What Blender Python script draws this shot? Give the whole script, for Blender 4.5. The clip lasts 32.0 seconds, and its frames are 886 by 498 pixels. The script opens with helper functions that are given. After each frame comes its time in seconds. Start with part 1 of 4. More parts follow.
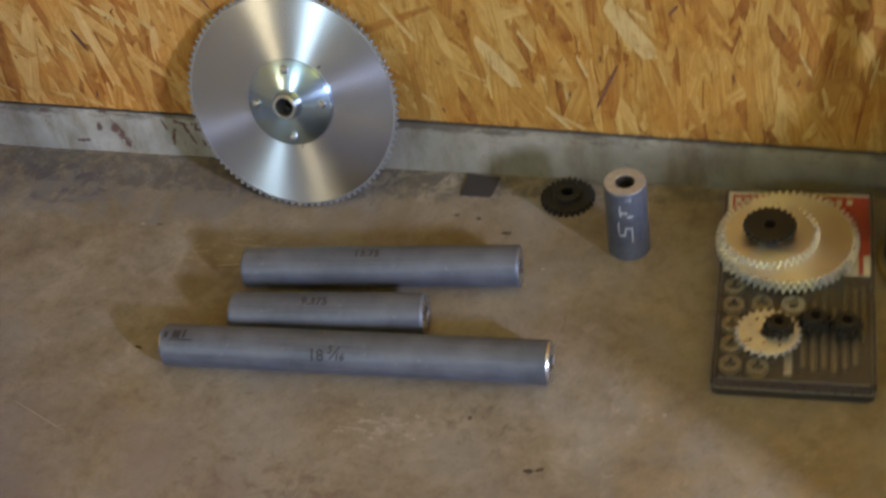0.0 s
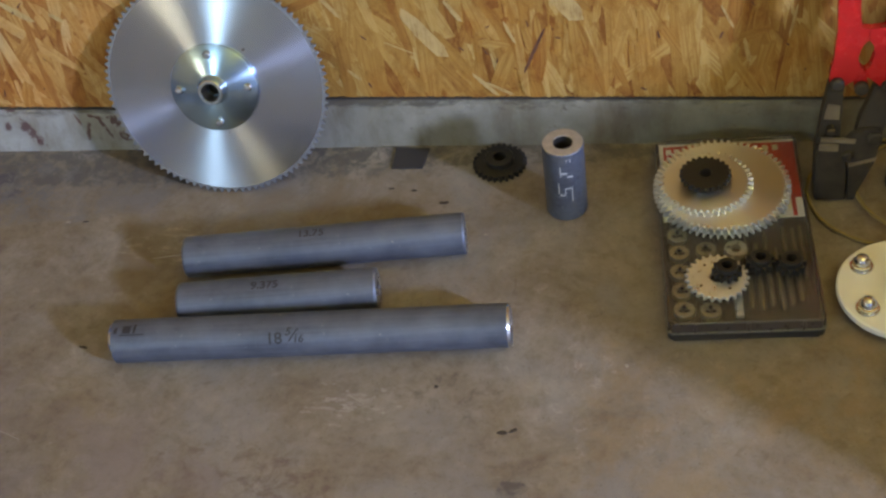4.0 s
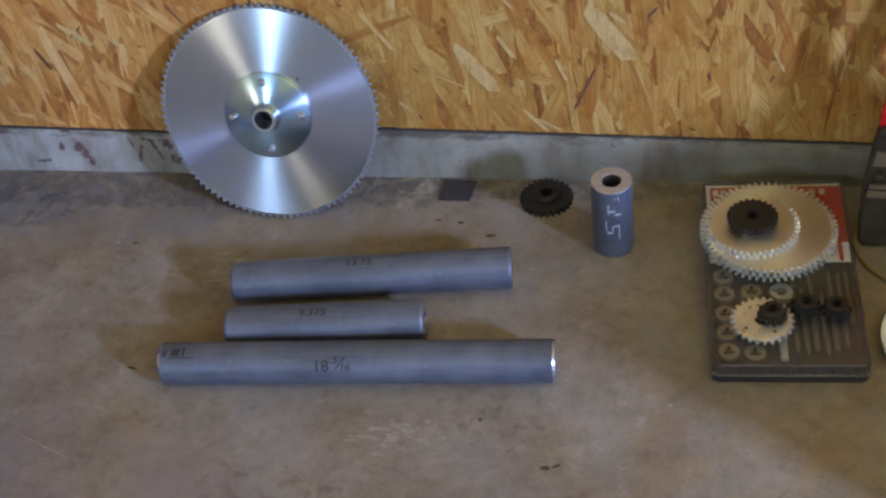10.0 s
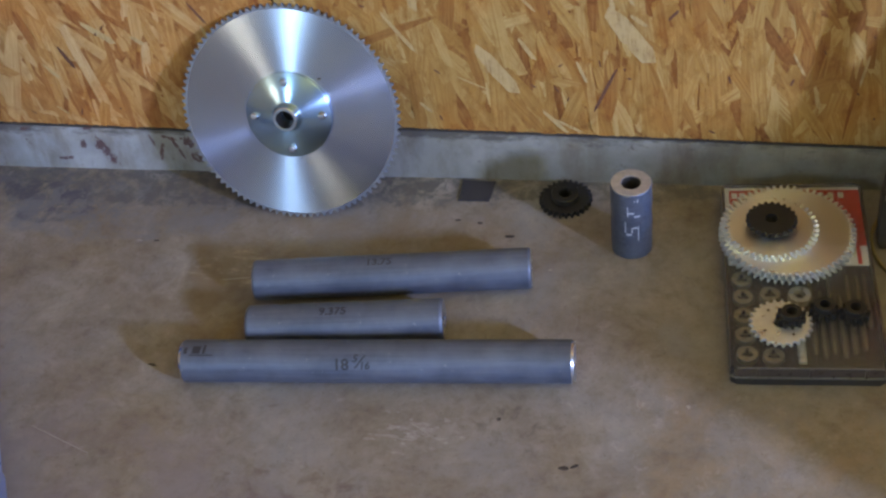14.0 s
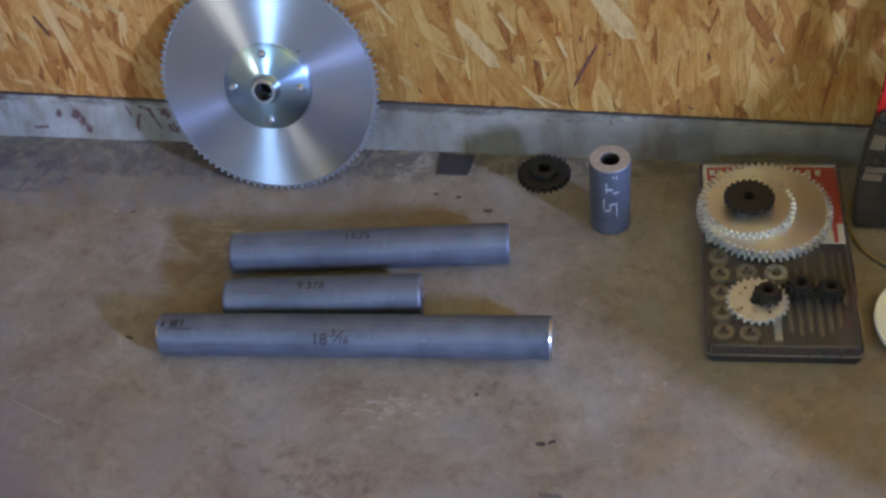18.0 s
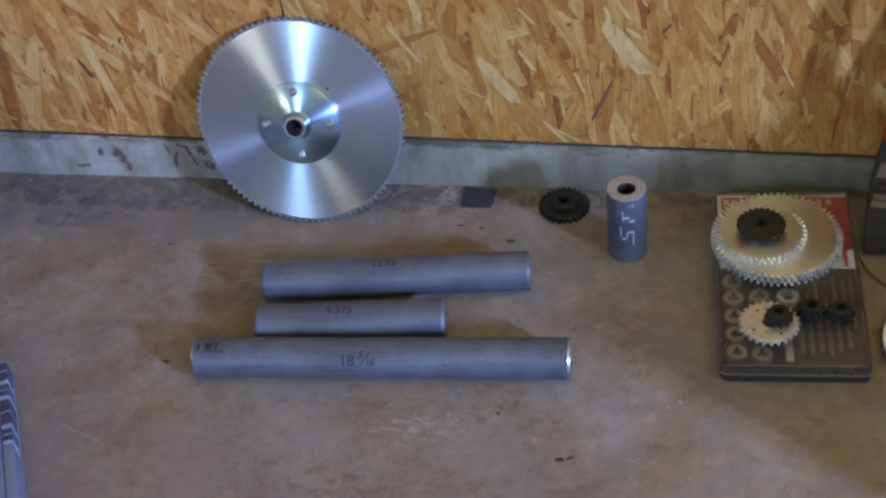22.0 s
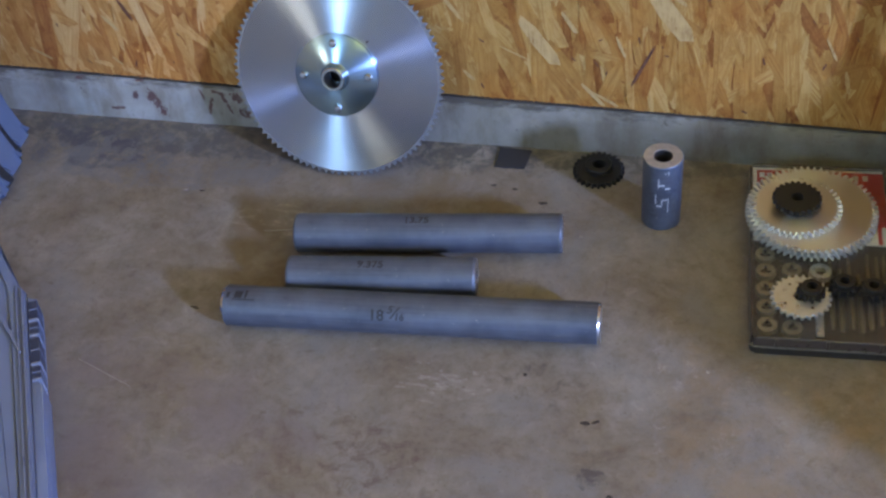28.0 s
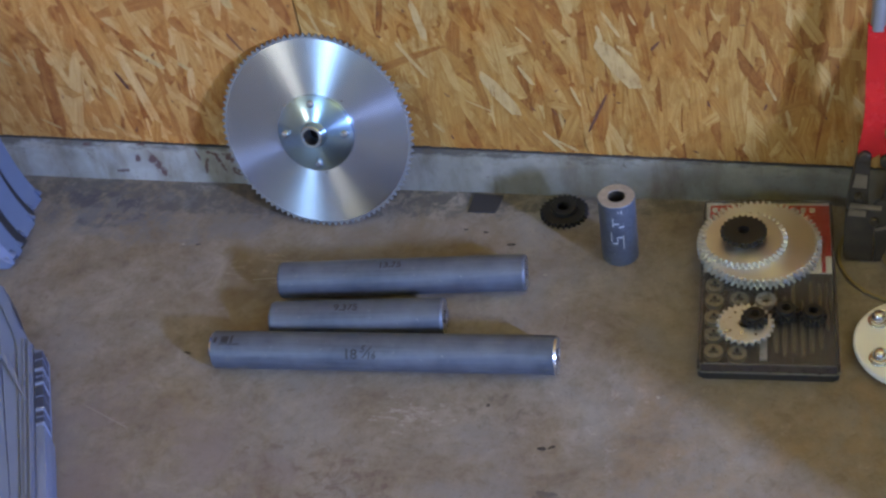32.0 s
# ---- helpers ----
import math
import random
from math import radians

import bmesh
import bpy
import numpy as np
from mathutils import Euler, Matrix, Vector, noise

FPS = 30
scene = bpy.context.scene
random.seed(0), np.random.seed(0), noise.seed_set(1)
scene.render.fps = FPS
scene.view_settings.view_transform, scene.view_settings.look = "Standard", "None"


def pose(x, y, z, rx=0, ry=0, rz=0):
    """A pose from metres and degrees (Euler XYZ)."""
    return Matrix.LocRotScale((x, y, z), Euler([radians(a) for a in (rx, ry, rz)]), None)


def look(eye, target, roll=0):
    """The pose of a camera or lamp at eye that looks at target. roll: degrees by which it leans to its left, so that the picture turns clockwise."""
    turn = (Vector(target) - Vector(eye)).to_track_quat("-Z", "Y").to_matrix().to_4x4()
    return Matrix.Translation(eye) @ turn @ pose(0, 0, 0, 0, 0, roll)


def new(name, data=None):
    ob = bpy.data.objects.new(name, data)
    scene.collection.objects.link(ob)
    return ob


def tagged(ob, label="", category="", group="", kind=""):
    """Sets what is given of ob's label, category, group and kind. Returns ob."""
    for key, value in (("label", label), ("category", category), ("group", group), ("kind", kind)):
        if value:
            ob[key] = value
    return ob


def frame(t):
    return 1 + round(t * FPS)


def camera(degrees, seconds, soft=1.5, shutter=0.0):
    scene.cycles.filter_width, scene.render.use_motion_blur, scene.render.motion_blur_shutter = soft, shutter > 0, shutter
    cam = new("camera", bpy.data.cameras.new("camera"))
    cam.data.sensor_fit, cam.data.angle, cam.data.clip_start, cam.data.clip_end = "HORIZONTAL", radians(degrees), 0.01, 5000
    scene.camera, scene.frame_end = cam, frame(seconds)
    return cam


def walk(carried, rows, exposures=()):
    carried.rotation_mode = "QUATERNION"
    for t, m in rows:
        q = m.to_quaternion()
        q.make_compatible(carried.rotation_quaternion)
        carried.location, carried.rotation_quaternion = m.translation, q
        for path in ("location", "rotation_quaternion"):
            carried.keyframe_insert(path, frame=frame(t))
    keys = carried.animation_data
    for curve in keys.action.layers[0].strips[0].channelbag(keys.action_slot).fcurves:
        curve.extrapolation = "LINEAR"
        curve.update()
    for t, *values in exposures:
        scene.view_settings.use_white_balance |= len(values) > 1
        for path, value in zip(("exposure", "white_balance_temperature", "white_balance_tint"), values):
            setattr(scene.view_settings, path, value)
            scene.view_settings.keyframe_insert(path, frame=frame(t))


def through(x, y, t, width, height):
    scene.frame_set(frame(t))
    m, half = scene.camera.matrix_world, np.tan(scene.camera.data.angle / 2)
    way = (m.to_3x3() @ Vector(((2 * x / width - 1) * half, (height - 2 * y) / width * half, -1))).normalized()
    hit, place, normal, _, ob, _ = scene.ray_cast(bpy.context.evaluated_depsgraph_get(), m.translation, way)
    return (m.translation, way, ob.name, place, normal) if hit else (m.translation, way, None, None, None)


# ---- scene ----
cam = camera(36.0, 32.0, soft=2.45, shutter=0.5)
PATH = [
    (0, (0.694, -1.307, 1.167), (0.124, 0.045, -0.192), -11.5),
    (0.2, (0.682, -1.301, 1.130), (0.117, 0.052, -0.230), -13.3),
    (0.5, (0.667, -1.319, 1.131), (0.201, 0.047, -0.254), -13.1),
    (0.7, (0.644, -1.303, 1.183), (0.235, 0.032, -0.249), -12.7),
    (1, (0.617, -1.371, 1.178), (0.244, 0.029, -0.201), -12.8),
    (1.5, (0.592, -1.346, 1.189), (0.209, 0.043, -0.198), -12.8),
    (2, (0.573, -1.351, 1.186), (0.22, 0.044, -0.203), -11.7),
    (2.5, (0.581, -1.357, 1.186), (0.189, 0.045, -0.186), -11.3),
    (3, (0.591, -1.347, 1.181), (0.223, 0.03, -0.221), -11.0),
    (3.5, (0.582, -1.344, 1.18), (0.23, 0.026, -0.234), -10.5),
    (5.5, (0.564, -1.345, 1.198), (0.229, 0.059, -0.186), -8.3),
    (6, (0.559, -1.338, 1.204), (0.21, 0.054, -0.19), -8.8),
    (6.5, (0.559, -1.343, 1.205), (0.196, 0.054, -0.18), -9.3),
    (7, (0.55, -1.341, 1.211), (0.177, 0.048, -0.179), -9.8),
    (7.5, (0.548, -1.34, 1.21), (0.166, 0.047, -0.18), -9.7),
    (8, (0.551, -1.343, 1.208), (0.17, 0.048, -0.178), -9.0),
    (8.5, (0.55, -1.34, 1.211), (0.175, 0.055, -0.173), -9.6),
    (9, (0.549, -1.345, 1.207), (0.172, 0.046, -0.18), -9.6),
    (9.5, (0.552, -1.347, 1.204), (0.174, 0.047, -0.18), -9.7),
    (10, (0.548, -1.348, 1.207), (0.172, 0.044, -0.179), -8.9),
    (10.5, (0.552, -1.348, 1.208), (0.174, 0.048, -0.173), -9.3),
    (11, (0.552, -1.347, 1.207), (0.17, 0.044, -0.179), -9.6),
    (11.5, (0.551, -1.349, 1.205), (0.169, 0.039, -0.183), -9.8),
    (12, (0.544, -1.347, 1.21), (0.158, 0.031, -0.186), -9.4),
    (12.5, (0.546, -1.348, 1.207), (0.157, 0.034, -0.185), -9.2),
    (13, (0.538, -1.35, 1.208), (0.16, 0.035, -0.184), -8.4),
    (13.5, (0.536, -1.351, 1.213), (0.143, 0.037, -0.172), -8.6),
    (15.5, (0.546, -1.368, 1.231), (0.177, 0.021, -0.16), -9.8),
    (15.8, (0.539, -1.365, 1.250), (0.144, 0.028, -0.129), -9.3),
    (16, (0.56, -1.382, 1.23), (0.172, 0.041, -0.12), -10.1),
    (16.3, (0.543, -1.369, 1.229), (0.236, 0.029, -0.168), -7.7),
    (16.5, (0.544, -1.371, 1.209), (0.227, 0.014, -0.198), -7.4),
    (16.7, (0.523, -1.358, 1.211), (0.204, -0.010, -0.232), -7.0),
    (17, (0.522, -1.35, 1.204), (0.183, -0.024, -0.254), -7.2),
    (17.5, (0.516, -1.344, 1.213), (0.178, -0.023, -0.25), -7.3),
    (18, (0.528, -1.346, 1.227), (0.182, 0.011, -0.202), -7.4),
    (18.5, (0.549, -1.349, 1.233), (0.22, 0.031, -0.177), -9.3),
    (19, (0.545, -1.36, 1.221), (0.218, 0.017, -0.192), -9.9),
    (19.3, (0.541, -1.347, 1.240), (0.187, 0.015, -0.182), -10.5),
    (19.5, (0.539, -1.361, 1.242), (0.142, 0.014, -0.155), -10.8),
    (19.7, (0.539, -1.364, 1.265), (0.130, 0.008, -0.131), -11.2),
    (20, (0.545, -1.389, 1.257), (0.096, 0.008, -0.102), -11.5),
    (20.3, (0.577, -1.403, 1.265), (0.078, 0.011, -0.058), -13.4),
    (20.5, (0.583, -1.428, 1.247), (0.144, 0.012, -0.07), -11.3),
    (21, (0.583, -1.428, 1.25), (0.183, 0.016, -0.074), -9.3),
    (21.5, (0.567, -1.423, 1.248), (0.166, 0.011, -0.087), -8.6),
    (22, (0.559, -1.422, 1.241), (0.156, -0.009, -0.116), -8.7),
    (22.5, (0.55, -1.419, 1.247), (0.14, -0.024, -0.126), -8.8),
    (23, (0.531, -1.419, 1.253), (0.106, -0.036, -0.127), -9.0),
    (23.5, (0.535, -1.425, 1.256), (0.119, -0.032, -0.117), -7.6),
    (24, (0.534, -1.428, 1.256), (0.114, -0.037, -0.118), -7.6),
    (24.5, (0.536, -1.431, 1.247), (0.112, -0.044, -0.13), -7.5),
    (25, (0.534, -1.419, 1.25), (0.115, -0.047, -0.143), -7.3),
    (25.5, (0.532, -1.424, 1.245), (0.113, -0.047, -0.144), -7.1),
    (27.5, (0.534, -1.423, 1.247), (0.123, -0.05, -0.147), -6.5),
    (28, (0.533, -1.427, 1.241), (0.117, -0.058, -0.157), -6.7),
    (28.5, (0.526, -1.428, 1.242), (0.109, -0.063, -0.158), -6.7),
    (29, (0.525, -1.426, 1.242), (0.104, -0.068, -0.164), -7.1),
    (29.5, (0.527, -1.431, 1.237), (0.093, -0.073, -0.165), -7.3),
    (30, (0.515, -1.427, 1.243), (0.1, -0.079, -0.175), -5.8),
    (30.5, (0.523, -1.431, 1.24), (0.079, -0.095, -0.179), -7.8),
    (30.8, (0.529, -1.412, 1.292), (0.096, -0.077, -0.133), -9.4),
    (31, (0.571, -1.436, 1.277), (0.102, -0.054, -0.091), -10.4),
    (31.2, (0.623, -1.437, 1.275), (0.129, -0.068, -0.098), -11.1),
    (31.5, (0.641, -1.456, 1.281), (0.169, -0.116, -0.126), -14.0),
    (31.7, (0.682, -1.466, 1.289), (0.176, -0.092, -0.073), -13.3),
    (32, (0.693, -1.486, 1.31), (0.17, -0.095, -0.029), -11.3),
]
BALANCE = [
    (0, 0, 8985, 10.6), (1, 0, 8586, 11.4), (3, 0, 7798, 10.5), (6, 0, 7120, 13.7), (9, 0, 6676, 16.2), (13, 0, 6374, 16.4),
    (17, 0, 6185, 16.3), (19, 0, 6041, 16.2), (23, 0, 5935, 16.5), (27, 0, 5917, 15.9), (32, 0, 5965, 15.9),
]
walk(cam, [(t, look(eye, target, roll)) for t, eye, target, roll in PATH], BALANCE)

# ---- world, sun, large lights ----
world = bpy.data.worlds.new("world")
scene.world = world
world.use_nodes = True
wn = world.node_tree.nodes
sky = wn.new("ShaderNodeTexSky")
sky.sky_type, sky.sun_disc = "NISHITA", False
sky.sun_elevation, sky.sun_rotation = radians(35), radians(120)
world.node_tree.links.new(sky.outputs[0], wn["Background"].inputs[0])
wn["Background"].inputs[1].default_value = 0.08


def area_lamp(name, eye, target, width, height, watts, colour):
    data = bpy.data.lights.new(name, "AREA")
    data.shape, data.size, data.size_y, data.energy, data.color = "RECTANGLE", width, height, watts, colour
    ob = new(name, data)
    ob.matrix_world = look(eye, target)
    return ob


# daylight in the side window and in two small panes behind the viewer, and an added warm fill lamp aimed at the ceiling
area_lamp("window_daylight", (5.15, -3.46, 2.22), (0.3, -0.25, 0.05), 0.34, 0.60, 525, (0.42, 0.57, 1.02))
# unseen panes, positioned to give the leaning sprocket its two streaks
area_lamp("cool_pane_light", (-1.45, -4.56, 1.90), (0.0, 0.0, 0.2), 0.15, 0.8, 42, (0.46, 0.73, 1.0))
area_lamp("warm_pane_light", (-2.80, -4.56, 1.87), (0.0, 0.0, 0.2), 0.15, 0.7, 19, (1.0, 0.95, 0.68))
# unseen fill, added so that shaded areas get warm light off the ceiling
area_lamp("warm_fill_light", (1.50, -1.80, 1.70), (1.35, -1.20, 2.6), 0.4, 0.4, 68, (0.85, 0.84, 0.215))


# ---- materials ----
class Nodes:
    """A small helper to write node materials."""

    def __init__(self, name):
        self.mat = bpy.data.materials.new(name)
        self.mat.use_nodes = True
        self.tree = self.mat.node_tree
        self.bsdf = self.tree.nodes["Principled BSDF"]

    def add(self, kind, **values):
        node = self.tree.nodes.new(kind)
        for key, value in values.items():
            if key in node.inputs:
                node.inputs[key].default_value = value
        return node

    def link(self, a, b):
        self.tree.links.new(a, b)

    def coords(self, scale=(1, 1, 1), which="Object", turn=(0, 0, 0)):
        c = self.tree.nodes.new("ShaderNodeTexCoord")
        m = self.add("ShaderNodeMapping", Scale=scale, Rotation=turn)
        self.link(c.outputs[which], m.inputs["Vector"])
        return m.outputs[0]

    def noise(self, vector, scale, detail=4.0, rough=0.6, distort=0.0):
        n = self.add("ShaderNodeTexNoise", Scale=scale, Detail=detail, Roughness=rough, Distortion=distort)
        self.link(vector, n.inputs["Vector"])
        return n.outputs[0]

    def ramp(self, value, stops):
        r = self.tree.nodes.new("ShaderNodeValToRGB")
        els = r.color_ramp.elements
        for i, (pos, col) in enumerate(stops):
            e = els[i] if i < 2 else els.new(pos)
            e.position = pos
            e.color = (*col, 1) if len(col) == 3 else col
        self.link(value, r.inputs[0])
        return r.outputs[0]

    def mix(self, fac, a, b, how="MIX"):
        m = self.tree.nodes.new("ShaderNodeMix")
        m.data_type, m.blend_type = "RGBA", how
        for sock, v in ((m.inputs[0], fac), (m.inputs[6], a), (m.inputs[7], b)):
            if isinstance(v, bpy.types.NodeSocket):
                self.link(v, sock)
            else:
                sock.default_value = v if not isinstance(v, tuple) else (*v, 1)
        return m.outputs[2]

    def math(self, how, a, b=0.0):
        m = self.tree.nodes.new("ShaderNodeMath")
        m.operation = how
        for sock, v in ((m.inputs[0], a), (m.inputs[1], b)):
            if isinstance(v, bpy.types.NodeSocket):
                self.link(v, sock)
            else:
                sock.default_value = v
        return m.outputs[0]

    def set(self, **values):
        for key, v in values.items():
            sock = self.bsdf.inputs[key.replace("_", " ")]
            if isinstance(v, bpy.types.NodeSocket):
                self.link(v, sock)
            else:
                sock.default_value = (*v, 1) if isinstance(v, tuple) and len(v) == 3 and sock.type == "RGBA" else v
        return self

    def bump(self, height, strength=0.3, distance=0.001):
        b = self.add("ShaderNodeBump", Strength=strength, Distance=distance)
        self.link(height, b.inputs["Height"])
        self.link(b.outputs[0], self.bsdf.inputs["Normal"])
        return self


def worn(name, colour, rough=0.5, metal=0.0, vary=0.25, scale=60.0, bump=0.15, spread=0.12):
    """Paint, plastic or metal with blotches at two scales, uneven gloss and fine relief."""
    n = Nodes(name)
    v = n.coords()
    fine, broad = n.noise(v, scale, 6), n.noise(v, scale * 0.12, 3)
    dark = tuple(c * (1 - vary) for c in colour)
    light = tuple(min(1, c * (1 + vary * 0.7)) for c in colour)
    both = n.math("ADD", n.math("MULTIPLY", fine, 0.5), n.math("MULTIPLY", broad, 0.5))
    col = n.ramp(both, [(0.3, dark), (0.7, light)])
    r = n.math("ADD", rough - spread, n.math("MULTIPLY", fine, 2 * spread))
    n.set(Base_Color=col, Roughness=r, Metallic=metal)
    n.bump(fine, bump, 0.0006)
    return n.mat


def turned_metal(name, colour, rough, aniso, metal=1.0):
    """Metal faced on a lathe: fine rings, so that lights stretch into radial streaks."""
    n = Nodes(name)
    t = n.tree.nodes.new("ShaderNodeTangent")
    t.direction_type, t.axis = "RADIAL", "Z"
    n.link(t.outputs[0], n.bsdf.inputs["Tangent"])
    smear = n.noise(n.coords(), 14, 4)
    sep = n.tree.nodes.new("ShaderNodeSeparateXYZ")
    n.link(n.coords(), sep.inputs[0])
    far = n.math("SQRT", n.math("ADD", n.math("MULTIPLY", sep.outputs[0], sep.outputs[0]), n.math("MULTIPLY", sep.outputs[1], sep.outputs[1])))
    line = n.tree.nodes.new("ShaderNodeCombineXYZ")
    n.link(far, line.inputs[0])
    rings, dust = n.noise(line.outputs[0], 1100, 3), n.noise(n.coords(), 260, 4)
    dull = n.math("ADD", n.math("MULTIPLY", rings, 0.10), n.math("ADD", n.math("MULTIPLY", dust, 0.03), n.math("MULTIPLY", smear, 0.05)))
    n.set(Base_Color=n.ramp(smear, [(0.25, tuple(c * 0.93 for c in colour)), (0.75, colour)]), Metallic=metal,
          Roughness=n.math("ADD", rough - 0.09, dull), Anisotropic=aniso, Anisotropic_Rotation=0.25)
    return n.mat


def concrete_floor():
    n = Nodes("stained_shaded_concrete")
    v = n.coords()
    a, b, c = n.noise(v, 9.0, 10, 0.74, 0.3), n.noise(v, 48, 9, 0.74, 0.3), n.noise(v, 230, 4, 0.65)
    base = n.ramp(a, [(0.30, (0.152, 0.120, 0.090)), (0.45, (0.196, 0.164, 0.130)), (0.57, (0.232, 0.201, 0.166)), (0.72, (0.282, 0.254, 0.222))])
    mottled = n.mix(n.ramp(b, [(0.36, (1, 1, 1)), (0.52, (0, 0, 0))]), base, n.mix(1.0, base, (0.80, 0.75, 0.72), "MULTIPLY"))
    mottled = n.mix(n.ramp(b, [(0.58, (0, 0, 0)), (0.74, (0.6, 0.6, 0.6))]), mottled, (0.33, 0.30, 0.26))
    broad = n.noise(v, 4.5, 8, 0.72, 0.4)
    grey = n.mix(n.ramp(broad, [(0.50, (0, 0, 0)), (0.66, (0.75, 0.75, 0.75))]), mottled, (0.200, 0.192, 0.194))
    grey = n.mix(n.ramp(broad, [(0.34, (0.8, 0.8, 0.8)), (0.48, (0, 0, 0))]), grey, n.mix(1.0, grey, (0.92, 0.84, 0.68), "MULTIPLY"))
    specks = n.ramp(c, [(0.28, (0.55, 0.52, 0.5)), (0.40, (1, 1, 1)), (0.66, (1, 1, 1)), (0.74, (1.25, 1.22, 1.2))])
    col = n.mix(0.8, grey, specks, "MULTIPLY")
    blots, pits = n.noise(v, 30, 3, 0.5, 0.8), n.noise(v, 120, 2, 0.5)
    col = n.mix(n.ramp(blots, [(0.66, (0, 0, 0)), (0.74, (0.5, 0.5, 0.5))]), col, (0.125, 0.088, 0.070))
    col = n.mix(n.ramp(pits, [(0.73, (0, 0, 0)), (0.77, (0.7, 0.7, 0.7))]), col, (0.095, 0.068, 0.058))
    sep = n.tree.nodes.new("ShaderNodeSeparateXYZ")
    n.link(v, sep.inputs[0])
    soft, blurred = n.noise(v, 11, 8, 0.66, 0.4), n.noise(v, 24, 9, 0.78, 0.6)
    ragged, streak = n.noise(v, 42, 7, 0.72, 0.5), n.noise(n.coords((0.35, 1, 1), turn=(0, 0, 0.75)), 95, 5, 0.7)
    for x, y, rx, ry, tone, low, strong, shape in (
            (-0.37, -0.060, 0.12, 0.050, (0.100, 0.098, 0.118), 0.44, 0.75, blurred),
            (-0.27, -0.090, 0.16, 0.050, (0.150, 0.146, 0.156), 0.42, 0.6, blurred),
            # two strips that darken the floor along the footing
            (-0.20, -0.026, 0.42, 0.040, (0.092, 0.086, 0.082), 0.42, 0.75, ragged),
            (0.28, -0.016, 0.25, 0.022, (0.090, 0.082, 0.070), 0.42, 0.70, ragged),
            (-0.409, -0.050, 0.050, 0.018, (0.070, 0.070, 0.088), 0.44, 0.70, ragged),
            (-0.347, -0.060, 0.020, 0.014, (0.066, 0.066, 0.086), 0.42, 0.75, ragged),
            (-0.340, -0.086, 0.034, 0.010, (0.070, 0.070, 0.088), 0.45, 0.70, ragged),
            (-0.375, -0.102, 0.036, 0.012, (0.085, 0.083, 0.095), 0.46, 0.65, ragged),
            # brown stain that also paints the shadow left of the tubes
            (-0.085, -0.245, 0.075, 0.055, (0.135, 0.094, 0.052), 0.42, 0.45, soft),
            (0.216, -0.428, 0.022, 0.010, (0.40, 0.38, 0.36), 0.46, 0.40, streak),
            (0.21, -0.43, 0.060, 0.030, (0.40, 0.38, 0.35), 0.54, 0.60, streak),
            (-0.19, -0.47, 0.10, 0.050, (0.36, 0.33, 0.30), 0.60, 0.55, streak),
            (-0.06, -0.185, 0.07, 0.030, (0.36, 0.31, 0.24), 0.52, 0.60, streak),
            (0.10, -0.55, 0.12, 0.060, (0.120, 0.078, 0.055), 0.50, 0.60, ragged),
            (0.42, -0.30, 0.10, 0.100, (0.36, 0.33, 0.30), 0.58, 0.55, ragged),
            (0.55, -0.42, 0.12, 0.070, (0.35, 0.32, 0.29), 0.56, 0.55, ragged),
            (0.33, -0.42, 0.045, 0.030, (0.110, 0.085, 0.065), 0.50, 0.70, ragged),
            (0.403, -0.545, 0.018, 0.014, (0.075, 0.065, 0.060), 0.44, 0.80, ragged),
            (0.153, -0.555, 0.055, 0.045, (0.130, 0.092, 0.074), 0.46, 0.50, ragged),
            # orange tone painted for the warm light in the shaded right corner
            (0.74, -0.50, 0.20, 0.12, (0.270, 0.180, 0.085), 0.44, 0.35, soft),
            (-0.20, -0.60, 0.20, 0.12, (0.185, 0.150, 0.152), 0.42, 0.50, soft),
            # brown stain and the middle tube's shadow in one tone
            (0.06, -0.15, 0.16, 0.06, (0.165, 0.118, 0.068), 0.42, 0.55, soft)):
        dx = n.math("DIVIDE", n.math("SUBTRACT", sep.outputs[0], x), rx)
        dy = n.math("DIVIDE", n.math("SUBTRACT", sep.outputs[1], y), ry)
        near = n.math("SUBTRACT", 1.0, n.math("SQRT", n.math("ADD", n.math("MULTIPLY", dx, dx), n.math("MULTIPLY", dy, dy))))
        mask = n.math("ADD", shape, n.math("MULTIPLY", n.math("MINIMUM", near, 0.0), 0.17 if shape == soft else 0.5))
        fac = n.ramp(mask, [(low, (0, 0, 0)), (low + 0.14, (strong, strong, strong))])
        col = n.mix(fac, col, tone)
    n.set(Base_Color=col, Roughness=n.math("ADD", 0.5, n.math("MULTIPLY", b, 0.3)), Specular_IOR_Level=0.35)
    n.bump(n.math("ADD", n.math("MULTIPLY", b, 0.7), n.math("MULTIPLY", c, 0.3)), 0.35, 0.0025)
    return n.mat


